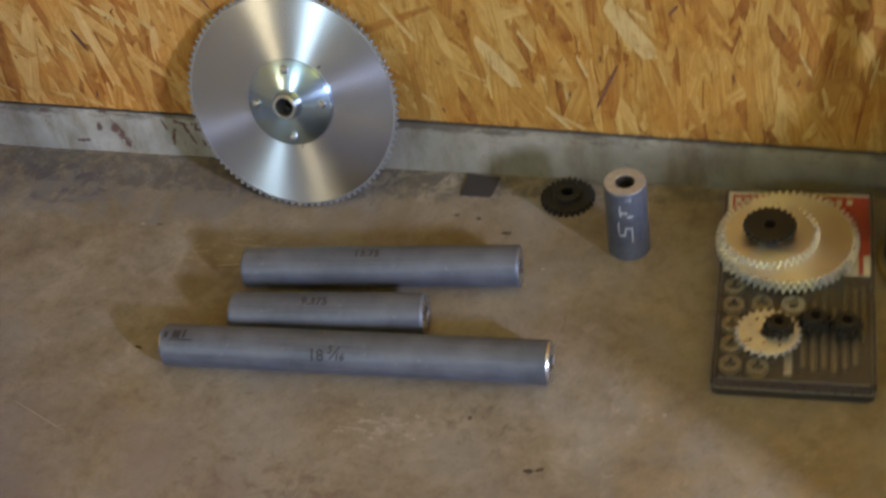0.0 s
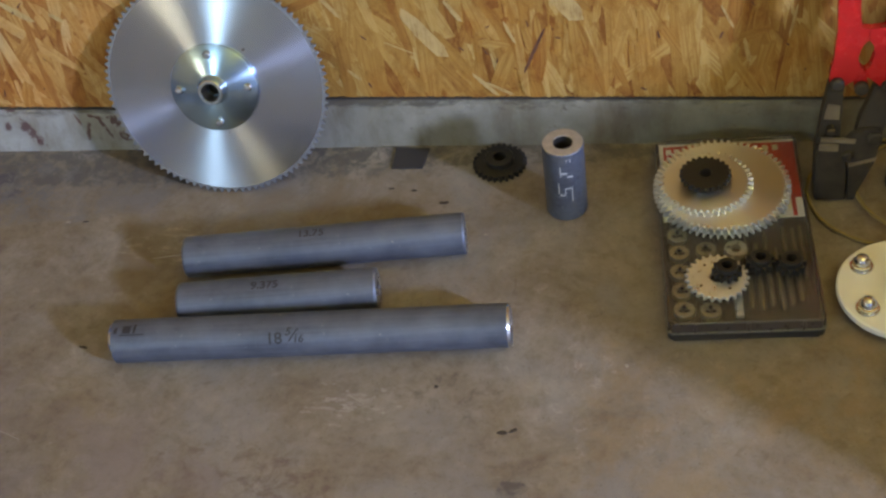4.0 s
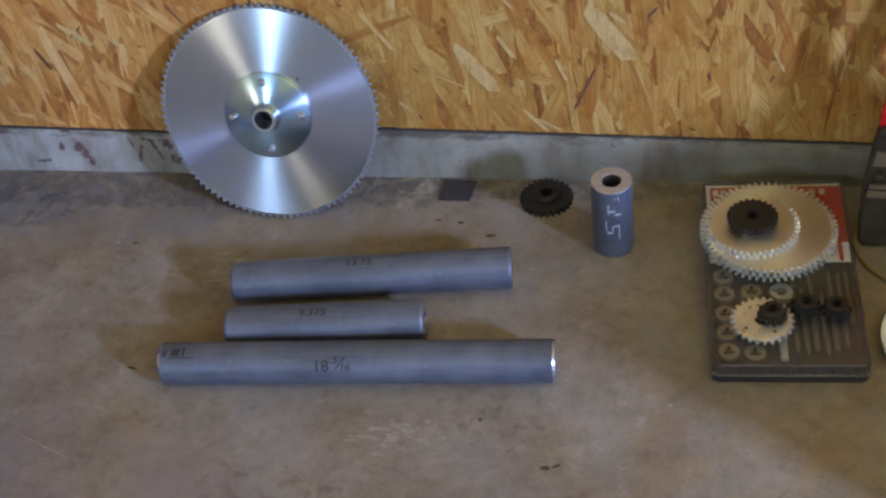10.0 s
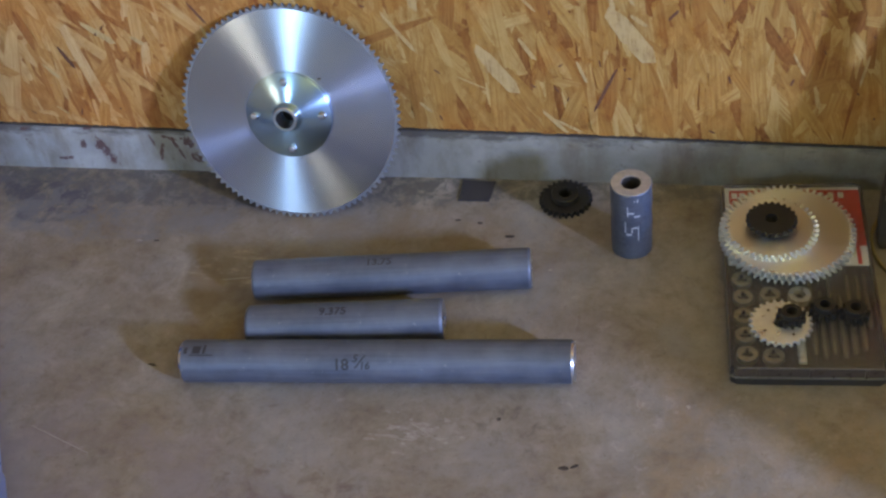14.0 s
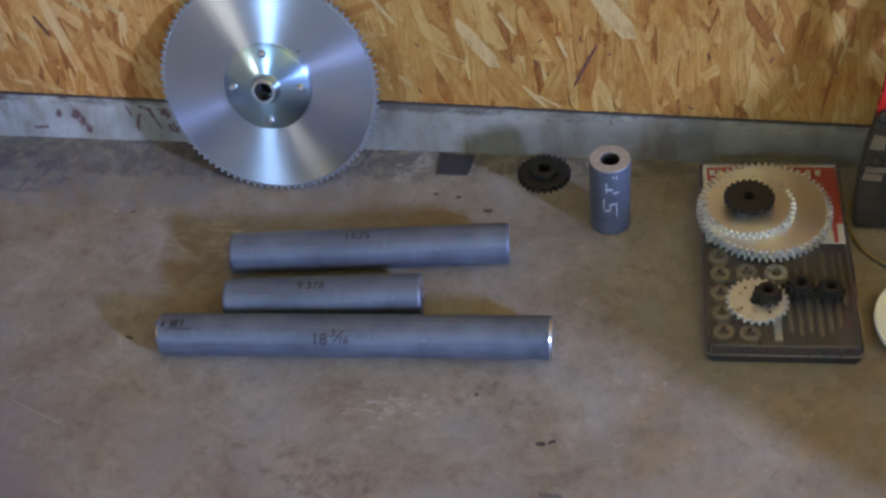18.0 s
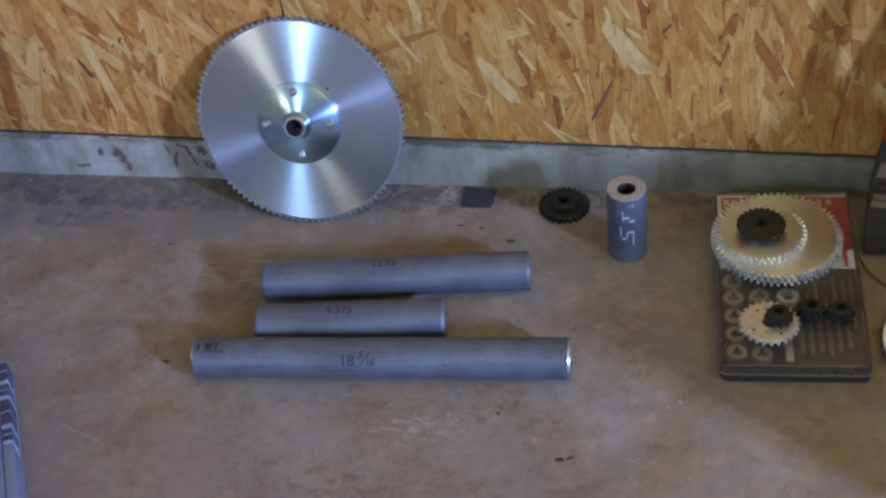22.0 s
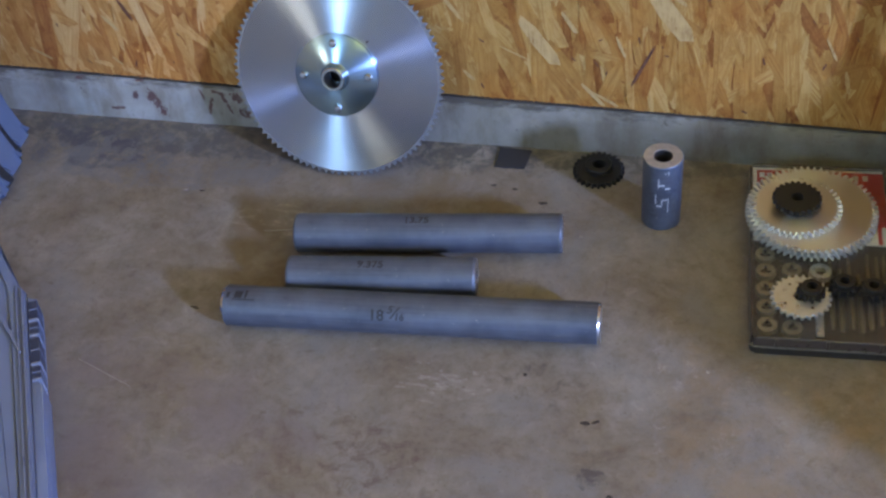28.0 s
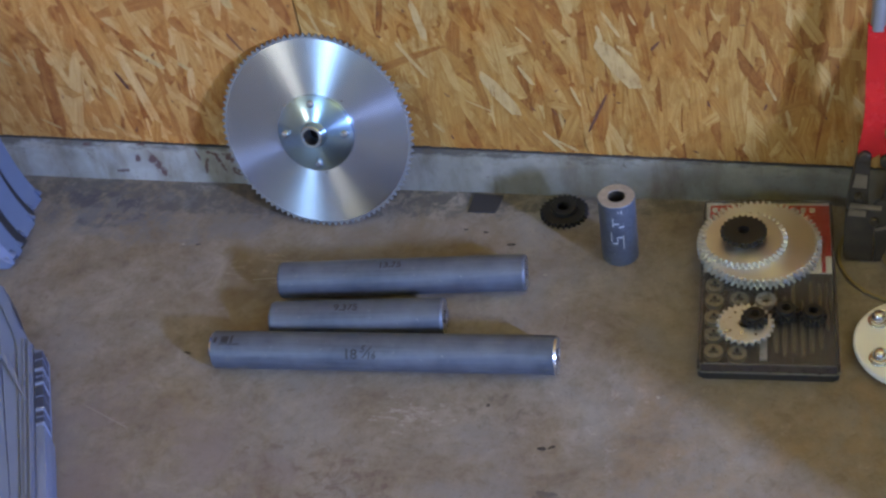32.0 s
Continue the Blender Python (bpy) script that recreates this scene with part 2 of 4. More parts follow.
def kerb_paint():
    n = Nodes("painted_footing")
    v = n.coords()
    a, b, c = n.noise(v, 7, 7, 0.68), n.noise(v, 60, 6, 0.7), n.noise(n.coords((1, 1, 0.35)), 24, 6, 0.7)
    col = n.ramp(a, [(0.30, (0.150, 0.138, 0.108)), (0.46, (0.245, 0.240, 0.212)), (0.70, (0.370, 0.370, 0.355))])
    col = n.mix(n.ramp(c, [(0.47, (0, 0, 0)), (0.66, (0.8, 0.8, 0.8))]), col, (0.185, 0.160, 0.122))
    col = n.mix(n.ramp(b, [(0.28, (1, 1, 1)), (0.38, (0, 0, 0))]), col, (0.14, 0.115, 0.09))
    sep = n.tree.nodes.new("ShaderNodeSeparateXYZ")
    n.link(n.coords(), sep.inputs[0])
    edge_noise = n.noise(n.coords((0.5, 1, 1.6)), 45, 6, 0.72)
    # tone darkens towards the top edge, broken up by noise
    edge = n.math("ADD", n.math("MULTIPLY", n.math("SUBTRACT", sep.outputs[2], 0.052), 14.0), edge_noise)
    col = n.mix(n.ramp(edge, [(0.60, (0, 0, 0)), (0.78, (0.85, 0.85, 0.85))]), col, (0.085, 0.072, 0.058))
    # shade over the footing's right half, multiplied into its colour along x
    right_shade = n.math("ADD", n.math("MULTIPLY", sep.outputs[0], 1.6), n.math("MULTIPLY", a, 0.9))
    col = n.mix(n.ramp(right_shade, [(0.34, (0, 0, 0)), (0.80, (0.9, 0.9, 0.9))]), col, n.mix(1.0, col, (0.60, 0.58, 0.49), "MULTIPLY"))
    # dried red paint, dragged and broken
    torn, drag = n.noise(v, 95, 7, 0.75, 0.6), n.noise(n.coords((1, 1, 0.5), turn=(0, 0.5, 0)), 210, 5, 0.7)
    torn = n.math("ADD", n.math("MULTIPLY", torn, 0.5), n.math("MULTIPLY", drag, 0.5))
    for x, z, rx, rz, turn in ((-0.374, 0.018, 0.014, 0.004, 4), (-0.342, 0.042, 0.007, 0.010, -20), (-0.312, 0.035, 0.012, 0.028, 28), (-0.302, 0.015, 0.007, 0.010, 30), (-0.236, 0.050, 0.003, 0.017, 14), (-0.226, 0.032, 0.004, 0.022, -14),
                               (-0.212, 0.056, 0.016, 0.004, -20), (-0.200, 0.038, 0.004, 0.022, 24), (-0.184, 0.050, 0.010, 0.014, 32), (-0.176, 0.024, 0.012, 0.012, 0), (-0.425, 0.066, 0.010, 0.004, 0), (-0.333, 0.068, 0.012, 0.004, 0)):
        dx, dz = n.math("SUBTRACT", sep.outputs[0], x), n.math("SUBTRACT", sep.outputs[2], z)
        c, q = math.cos(radians(turn)), math.sin(radians(turn))
        along = n.math("DIVIDE", n.math("ADD", n.math("MULTIPLY", dx, c), n.math("MULTIPLY", dz, q)), rx)
        across = n.math("DIVIDE", n.math("SUBTRACT", n.math("MULTIPLY", dz, c), n.math("MULTIPLY", dx, q)), rz)
        near = n.math("SQRT", n.math("ADD", n.math("MULTIPLY", along, along), n.math("MULTIPLY", across, across)))
        mask = n.math("SUBTRACT", n.math("ADD", torn, 0.10), n.math("MULTIPLY", n.math("MAXIMUM", n.math("SUBTRACT", near, 0.35), 0.0), 0.24))
        col = n.mix(n.ramp(mask, [(0.50, (0, 0, 0)), (0.57, (0.9, 0.9, 0.9))]), col, (0.092, 0.040, 0.036))
    n.set(Base_Color=col, Roughness=0.75)
    n.bump(n.math("ADD", a, n.math("MULTIPLY", b, 0.5)), 0.5, 0.003)
    return n.mat


def strand_wood(name, cast=(1.0, 1.0, 1.0)):
    """Wood of the strand board: each strand takes its own tone, with grain along its length."""
    n = Nodes(name)
    g = n.tree.nodes.new("ShaderNodeNewGeometry")
    u = n.tree.nodes.new("ShaderNodeUVMap")
    m = n.add("ShaderNodeMapping", Scale=(9, 420, 1))
    n.link(u.outputs[0], m.inputs["Vector"])
    grain = n.noise(m.outputs[0], 1.0, 6, 0.7)
    w, f = n.noise(n.coords((1, 1, 0.6)), 48, 8, 0.75, 0.5), n.noise(n.coords(), 9, 5, 0.65)
    pick = n.math("ADD", n.math("MULTIPLY", g.outputs["Random Per Island"], 0.70), n.math("MULTIPLY", w, 0.30))
    tone = n.ramp(pick, [
        (0.10, (0.225, 0.086, 0.019)), (0.22, (0.335, 0.155, 0.035)), (0.44, (0.410, 0.228, 0.054)), (0.66, (0.450, 0.276, 0.077)), (0.82, (0.49, 0.328, 0.110)), (0.94, (0.545, 0.400, 0.165))])
    dark = n.mix(1.0, tone, (0.70, 0.56, 0.42), "MULTIPLY")
    col = n.mix(n.ramp(grain, [(0.34, (1, 1, 1)), (0.58, (0, 0, 0))]), tone, dark)
    col = n.mix(n.ramp(w, [(0.36, (0.9, 0.9, 0.9)), (0.50, (0, 0, 0))]), col, dark)
    col = n.mix(n.ramp(f, [(0.46, (0, 0, 0)), (0.66, (0.8, 0.8, 0.8))]), col, n.mix(1.0, col, (1.02, 0.84, 0.66), "MULTIPLY"))
    col = n.mix(1.0, col, cast, "MULTIPLY")
    n.set(Base_Color=col, Roughness=0.58, Specular_IOR_Level=0.35)
    n.bump(grain, 0.25, 0.0006)
    return n.mat


def chip_wood(name, colour, turn):
    """Wood of single chips, with the grain along one direction on the face of the wall."""
    n = Nodes(name)
    fine, broad = n.noise(n.coords((420, 1, 24), turn=(0, turn, 0)), 1.0, 5, 0.7), n.noise(n.coords(), 45, 5, 0.7)
    dark, light = tuple(c * q for c, q in zip(colour, (0.66, 0.54, 0.42))), tuple(min(1, c * 1.12) for c in colour)
    both = n.math("ADD", n.math("MULTIPLY", fine, 0.55), n.math("MULTIPLY", broad, 0.45))
    n.set(Base_Color=n.ramp(both, [(0.36, dark), (0.50, colour), (0.68, light)]), Roughness=0.6, Specular_IOR_Level=0.3)
    n.bump(fine, 0.25, 0.0006)
    return n.mat


def grey_tube():
    n = Nodes("mill_steel")
    v = n.coords((1, 9, 9))
    streak, fine = n.noise(n.coords((2, 60, 60)), 4, 4), n.noise(n.coords(), 160, 5)
    blot = n.noise(n.coords(), 22, 5, 0.6)
    col = n.ramp(n.math("ADD", n.math("MULTIPLY", streak, 0.4), n.math("MULTIPLY", blot, 0.6)), [(0.37, (0.074, 0.086, 0.116)), (0.63, (0.128, 0.146, 0.188))])
    col = n.mix(n.ramp(fine, [(0.66, (0, 0, 0)), (0.74, (0.5, 0.5, 0.5))]), col, (0.36, 0.36, 0.36))
    n.set(Base_Color=col, Metallic=0.42, Roughness=n.math("ADD", 0.44, n.math("MULTIPLY", blot, 0.16)))
    n.bump(fine, 0.12, 0.0004)
    return n.mat


def clear_plastic(name, colour, rough, ior=1.25, through=1.0):
    n = Nodes(name)
    s = n.noise(n.coords(), 90, 4)
    n.set(Base_Color=colour, Transmission_Weight=through, Roughness=n.math("ADD", rough, n.math("MULTIPLY", s, 0.12)), IOR=ior)
    return n.mat


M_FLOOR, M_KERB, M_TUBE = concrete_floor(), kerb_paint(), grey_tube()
# the left sheet's colour cast stands in for cooler, brighter daylight there
M_STRAND, M_STRAND_DAYLIT = strand_wood("strand_board", (1.00, 0.99, 0.98)), strand_wood("daylit_strand_board", (1.22, 1.16, 1.34))
M_ALU = turned_metal("turned_aluminium", (0.60, 0.64, 0.74), 0.25, 0.955)
M_ALU_DULL = turned_metal("faced_aluminium", (0.82, 0.85, 0.88), 0.30, 0.95, 1.0)
M_ZINC = turned_metal("zinc_plated_steel", (0.44, 0.60, 0.74), 0.25, 0.92)
M_EDGE = worn("milled_aluminium", (0.78, 0.83, 0.87), 0.30, 0.85, 0.15, 120)
M_BRIGHT = worn("bright_steel", (0.70, 0.72, 0.74), 0.18, 1.0, 0.12, 90, 0.05, 0.05)
M_TEETH = worn("dull_milled_teeth", (0.26, 0.27, 0.30), 0.5, 0.8, 0.2, 120)
M_BLACK = worn("black_oxide_steel", (0.022, 0.021, 0.020), 0.48, 0.3, 0.4, 90)
M_RUST = worn("sawn_rusty_steel", (0.33, 0.275, 0.22), 0.65, 0.2, 0.35, 140, 0.3)
M_BORE = worn("dark_bore", (0.05, 0.045, 0.04), 0.5, 0.5, 0.3, 80)
M_SAWN = worn("saw_cut_steel", (0.40, 0.40, 0.41), 0.28, 0.9, 0.2, 200, 0.2)
M_MARK = worn("black_marker", (0.026, 0.025, 0.032), 0.55, 0.0, 0.3, 200)
M_CHALK = worn("white_chalk", (0.42, 0.44, 0.47), 0.9, 0.0, 0.2, 400, 0.4)
M_RED = worn("red_enamel", (0.47, 0.014, 0.013), 0.26, 0.0, 0.18, 40, 0.06)
M_DARKSTEEL = worn("dirty_forged_steel", (0.060, 0.050, 0.037), 0.55, 0.35, 0.55, 70, 0.3)
M_WORNSTEEL = worn("rubbed_steel", (0.32, 0.28, 0.21), 0.4, 0.8, 0.35, 70, 0.2)
M_PIPE = worn("galvanised_pipe", (0.50, 0.54, 0.58), 0.35, 0.9, 0.2, 60)
M_TRAY = worn("black_plastic", (0.030, 0.028, 0.027), 0.42, 0.0, 0.25, 120)
M_FOAM = worn("grey_insert_plastic", (0.070, 0.062, 0.053), 0.6, 0.0, 0.25, 150, 0.2)
M_LID = clear_plastic("smoky_clear_plastic", (0.84, 0.83, 0.81), 0.07, 1.30, 0.975)
M_RIM = worn("smoked_plastic", (0.066, 0.052, 0.048), 0.3, 0.0, 0.2, 120)
M_LIP_GLINT = worn("smoked_plastic_glint", (0.13, 0.13, 0.125), 0.3, 0.0, 0.2, 120)
M_CARD = worn("white_card", (0.74, 0.72, 0.68), 0.6, 0.0, 0.08, 60, 0.05)
M_REDCARD = worn("red_print", (0.50, 0.030, 0.026), 0.5, 0.0, 0.15, 60, 0.05)
M_BRASS = worn("yellowed_tool_steel", (0.42, 0.39, 0.29), 0.35, 0.8, 0.3, 120)
M_WHITE = worn("white_enamel", (0.78, 0.79, 0.77), 0.38, 0.0, 0.06, 40, 0.05)
M_CORD = worn("tan_cord", (0.22, 0.165, 0.065), 0.75, 0.0, 0.3, 160, 0.3)
M_BLUE = worn("grey_blue_plastic", (0.155, 0.190, 0.300), 0.36, 0.0, 0.12, 30, 0.06)
M_BLUELIGHT = worn("pale_blue_plastic", (0.185, 0.215, 0.310), 0.30, 0.0, 0.10, 40, 0.06)
M_CASE = worn("deep_blue_plastic", (0.090, 0.117, 0.190), 0.33, 0.0, 0.14, 30, 0.06)
M_BLUEDIM = worn("cloudy_compartment_plastic", (0.088, 0.086, 0.130), 0.4, 0.0, 0.2, 12, 0.06)
M_HAZE = worn("hazy_pale_plastic", (0.235, 0.240, 0.300), 0.4, 0.0, 0.15, 20, 0.06)
M_RUBBER = worn("black_rubber", (0.012, 0.012, 0.014), 0.6, 0.0, 0.2, 100)
M_SLOT_SHADE = worn("slot_shade_blue", (0.036, 0.045, 0.080), 0.5, 0.0, 0.2, 60, 0.1)
M_GRIME = worn("dark_grime", (0.045, 0.035, 0.028), 0.7, 0.0, 0.5, 60, 0.3)
M_PALE = worn("pale_scuff", (0.29, 0.262, 0.225), 0.8, 0.0, 0.2, 120, 0.3)
M_TAPE = worn("dark_rubber_scrap", (0.027, 0.024, 0.025), 0.75, 0.0, 0.25, 120, 0.2)
# warm brown, so that the unseen walls turn bounced light yellow
M_PLASTER = worn("raw_wallboard", (0.46, 0.31, 0.15), 0.8, 0.0, 0.08, 12, 0.1)
# for the unseen south wall, blue-grey to cool what the sprocket reflects
M_COOL_REFLECTOR = worn("blue_grey_reflector", (0.46, 0.53, 0.62), 0.6, 0.0, 0.1, 12, 0.1)
# unseen ceiling acts as a reflector, pale so metal below looks less brown
M_CEILING = worn("pale_reflecting_ceiling", (0.58, 0.53, 0.43), 0.85, 0.0, 0.08, 12, 0.1)


# ---- mesh helpers ----
def mesh_of(name, bm, mat, smooth=None):
    data = bpy.data.meshes.new(name)
    bmesh.ops.recalc_face_normals(bm, faces=bm.faces)
    bm.to_mesh(data)
    bm.free()
    for m in mat if isinstance(mat, (list, tuple)) else (mat,):
        data.materials.append(m)
    if smooth:
        data.polygons.foreach_set("use_smooth", [True] * len(data.polygons))
        data.set_sharp_from_angle(angle=radians(smooth))
    return data


def part(name, bm, mat, parent=None, label="", m=None, smooth=35):
    ob = new(name, mesh_of(name, bm, mat, smooth))
    if parent:
        ob.parent = parent
    if m:
        ob.matrix_basis = m
    return tagged(ob, label)


def thing(name, m, label, category, group="", kind=""):
    ob = new(name)
    ob.empty_display_size = 0.03
    ob.matrix_world = m
    return tagged(ob, label, category, group, kind)


def box_bm(x0, x1, y0, y1, z0, z1, bevel=0.0, segments=2):
    bm = bmesh.new()
    bmesh.ops.create_cube(bm, size=1)
    for v in bm.verts:
        v.co = Vector((x0 if v.co.x < 0 else x1, y0 if v.co.y < 0 else y1, z0 if v.co.z < 0 else z1))
    if bevel:
        bmesh.ops.bevel(bm, geom=bm.edges[:], offset=bevel, segments=segments, affect="EDGES", profile=0.7)
    return bm


def lathe_bm(profile, steps=48, closed=False):
    """Turn (r, z) pairs about z. closed joins the last ring to the first."""
    bm = bmesh.new()
    rings = []
    for r, z in profile:
        if r < 1e-6:
            rings.append([bm.verts.new((0, 0, z))])
        else:
            rings.append([bm.verts.new((r * math.cos(2 * math.pi * k / steps), r * math.sin(2 * math.pi * k / steps), z)) for k in range(steps)])
    pairs = list(zip(rings, rings[1:])) + ([(rings[-1], rings[0])] if closed else [])
    for a, b in pairs:
        for k in range(steps):
            n = (k + 1) % steps
            if len(a) == 1 and len(b) > 1:
                bm.faces.new((a[0], b[k], b[n]))
            elif len(b) == 1 and len(a) > 1:
                bm.faces.new((a[k], a[n], b[0]))
            elif len(a) > 1:
                bm.faces.new((a[k], a[n], b[n], b[k]))
    return bm


def outline_bm(points, z0, z1, bevel=0.0):
    """A flat plate of the given outline between z0 and z1."""
    bm = bmesh.new()
    low = [bm.verts.new((x, y, z0)) for x, y in points]
    high = [bm.verts.new((x, y, z1)) for x, y in points]
    bm.faces.new(low[::-1])
    bm.faces.new(high)
    for k in range(len(points)):
        n = (k + 1) % len(points)
        bm.faces.new((low[k], low[n], high[n], high[k]))
    if bevel:
        bmesh.ops.bevel(bm, geom=[e for e in bm.edges if abs(e.verts[0].co.z - e.verts[1].co.z) < 1e-9], offset=bevel, segments=2, affect="EDGES")
    return bm


def rounded(x0, x1, y0, y1, r, steps=5):
    """The outline of a rectangle with round corners."""
    out = []
    for cx, cy, a0 in ((x1 - r, y0 + r, -90), (x1 - r, y1 - r, 0), (x0 + r, y1 - r, 90), (x0 + r, y0 + r, 180)):
        for k in range(steps + 1):
            a = radians(a0 + 90 * k / steps)
            out.append((cx + r * math.cos(a), cy + r * math.sin(a)))
    return out


def sprocket_bm(teeth, tip, root, bore, z0, z1, chamfer=0.0008, rim=0):
    """A toothed plate with a round bore; the tooth edges are chamfered."""
    bm = bmesh.new()
    shape = ((0.00, 0.0), (0.16, 0.06), (0.30, 0.55), (0.40, 1.0), (0.60, 1.0), (0.70, 0.55), (0.84, 0.06))
    outer = []
    for t in range(teeth):
        for f, h in shape:
            a = 2 * math.pi * (t + f) / teeth
            outer.append((a, root + (tip - root) * h))
    inner_r = root - 0.0025

    def ring(radius, z):
        out = []
        for a, r in outer:
            q = radius(r)
            out.append(bm.verts.new((q * math.cos(a), q * math.sin(a), z)))
        return out

    rings = [ring(lambda r: bore, z0), ring(lambda r: inner_r, z0), ring(lambda r: r - chamfer, z0), ring(lambda r: r, z0 + chamfer),
             ring(lambda r: r, z1 - chamfer), ring(lambda r: r - chamfer, z1), ring(lambda r: inner_r, z1), ring(lambda r: bore, z1)]
    n = len(outer)
    for i in range(8):
        a, b = rings[i], rings[(i + 1) % 8]
        for k in range(n):
            face = bm.faces.new((a[k], a[(k + 1) % n], b[(k + 1) % n], b[k]))
            face.material_index = rim if 1 <= i <= 5 else 0
    return bm


def sweep_bm(points, radius, sides=10, closed=False):
    """A round bar along a line of points."""
    bm = bmesh.new()
    pts = [Vector(p) for p in points]
    n, rings = len(pts), []
    for i, p in enumerate(pts):
        a = pts[(i - 1) % n] if closed or i else p
        b = pts[(i + 1) % n] if closed or i < n - 1 else p
        d = (b - a).normalized()
        side = d.cross(Vector((0.13, 0.21, 0.97))).normalized()
        up = side.cross(d)
        rings.append([bm.verts.new(p + radius * (math.cos(t) * side + math.sin(t) * up)) for t in (2 * math.pi * k / sides for k in range(sides))])
    for i in range(n if closed else n - 1):
        a, b = rings[i], rings[(i + 1) % n]
        for k in range(sides):
            bm.faces.new((a[k], a[(k + 1) % sides], b[(k + 1) % sides], b[k]))
    if not closed:
        bm.faces.new(rings[0][::-1])
        bm.faces.new(rings[-1])
    return bm


def blob_bm(rx, ry, seed, high=0.0006, steps=26, rough=0.35):
    """A thin stain with an uneven outline."""
    rnd = random.Random(seed)
    ph = [(rnd.uniform(0, 6.28), rnd.uniform(0.2, 1) * rough / k, k) for k in (1, 2, 3, 5, 7)]
    pts = []
    for i in range(steps):
        a = 2 * math.pi * i / steps
        s = 1 + sum(w * math.sin(k * a + p) for p, w, k in ph)
        pts.append((rx * s * math.cos(a), ry * s * math.sin(a)))
    return outline_bm(pts, 0.0, high)


def text_mesh(words, size, turn=0.0):
    """The flat mesh of a word in the built-in font, centred, as vertex places and faces."""
    curve = bpy.data.curves.new("words", "FONT")
    curve.body, curve.size, curve.align_x, curve.align_y = words, size, "CENTER", "CENTER"
    curve.resolution_u, curve.offset = 3, 0.022 * size
    ob = bpy.data.objects.new("words", curve)
    scene.collection.objects.link(ob)
    bpy.context.view_layer.update()
    data = bpy.data.meshes.new_from_object(ob.evaluated_get(bpy.context.evaluated_depsgraph_get()))
    bpy.data.objects.remove(ob)
    c, s = math.cos(turn), math.sin(turn)
    verts = [(c * v.co.x - s * v.co.y, s * v.co.x + c * v.co.y) for v in data.vertices]
    faces = [tuple(p.vertices) for p in data.polygons]
    bpy.data.meshes.remove(data)
    return verts, faces


def on_tube_bm(verts, faces, radius, x0, angle, slant=0.0):
    """Lay a flat drawing on a tube along x; angle in degrees from the top, towards -y."""
    bm = bmesh.new()
    vs = [bm.verts.new((x, y, 0)) for x, y in verts]
    for f in faces:
        try:
            bm.faces.new([vs[i] for i in f])
        except ValueError:
            pass
    bmesh.ops.triangulate(bm, faces=bm.faces)
    for _ in range(3):
        bmesh.ops.subdivide_edges(bm, edges=[e for e in bm.edges if e.calc_length() > 0.003], cuts=1)
        bmesh.ops.triangulate(bm, faces=bm.faces)
    for v in bm.verts:
        x, y, _z = v.co
        a = radians(angle) - y / radius
        v.co = (x0 + x + slant * y, -radius * math.sin(a), radius * math.cos(a))
    return bm


def bar(x, y, w, h):
    return [(x, y), (x + w, y), (x + w, y + h), (x, y + h)], [(0, 1, 2, 3)]


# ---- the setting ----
floor = part("floor", box_bm(-3.2, 5.2, -4.6, 0.0, -0.1, 0.0), M_FLOOR, label="brown stained concrete garage floor, worn and spotted, some shade in its colour")
tagged(floor, category="floor", kind="structure")

JOINT = -0.0155


def board_foot(x):
    """Height of the lower edge of the two wall boards, a little out of level to fit the camera's view."""
    if x < JOINT:
        return 0.0770 - 0.0215 * (min(max(x, -0.6), -0.15) + 0.6)
    return 0.0790 - 0.0235 * (min(max(x, 0.1), 0.78) - 0.1)


kerb_bm = bmesh.new()
rows_k = []
for j, (y, z) in enumerate(((0.0, 0.0), (0.001, 0.02), (0.003, 0.045), (0.005, 0.066), (0.010, 0.071), (0.12, 0.072))):
    rows_k.append([kerb_bm.verts.new((-3.2 + 8.4 * i / 210, y + 0.0016 * noise.noise((i * 0.31, j * 0.7, 3.0)), z + (0.0014 * noise.noise((i * 0.43, j, 7.0)) if 0 < j < 5 else 0))) for i in range(211)])
for row in rows_k:
    for v in row:
        v.co.z *= board_foot(v.co.x) / 0.0725
for a, b in zip(rows_k, rows_k[1:]):
    for i in range(210):
        kerb_bm.faces.new((a[i], a[i + 1], b[i + 1], b[i]))
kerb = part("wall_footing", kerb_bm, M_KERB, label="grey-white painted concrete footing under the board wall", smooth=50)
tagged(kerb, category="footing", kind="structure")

wall_north = tagged(new("wall_north"), "raw orange-brown strand board wall above a concrete footing", "wall", kind="structure")
for xs in ((-3.2, -0.6, -0.15, JOINT - 0.0012), (JOINT + 0.0012, 0.1, 0.78, 5.2)):
    edge = [(x, board_foot(x) + 0.0004) for x in xs]
    bm = outline_bm(edge + [(xs[-1], 2.6), (xs[0], 2.6)], -0.12, -0.010)
    bm.transform(pose(0, 0, 0, 90, 0, 0))
    part("wall_board", bm, M_STRAND if xs[0] > JOINT else M_STRAND_DAYLIT, wall_north, "raw strand board sheet")
    bm = outline_bm([(x, z - 0.0020) for x, z in edge] + [(x, z + 0.0008) for x, z in edge[::-1]], -0.0098, -0.0072)
    bm.transform(pose(0, 0, 0, 90, 0, 0))
    part("dark_gap", bm, M_GRIME, wall_north, "dirty dark joint along the foot of the board")
# added backing, so that no sky light leaks through the joint
part("joint_light_block", box_bm(JOINT - 0.045, JOINT + 0.045, 0.1205, 0.16, 0.0, 2.6), M_PLASTER, wall_north, "unseen backing block that keeps light out of the board joint")

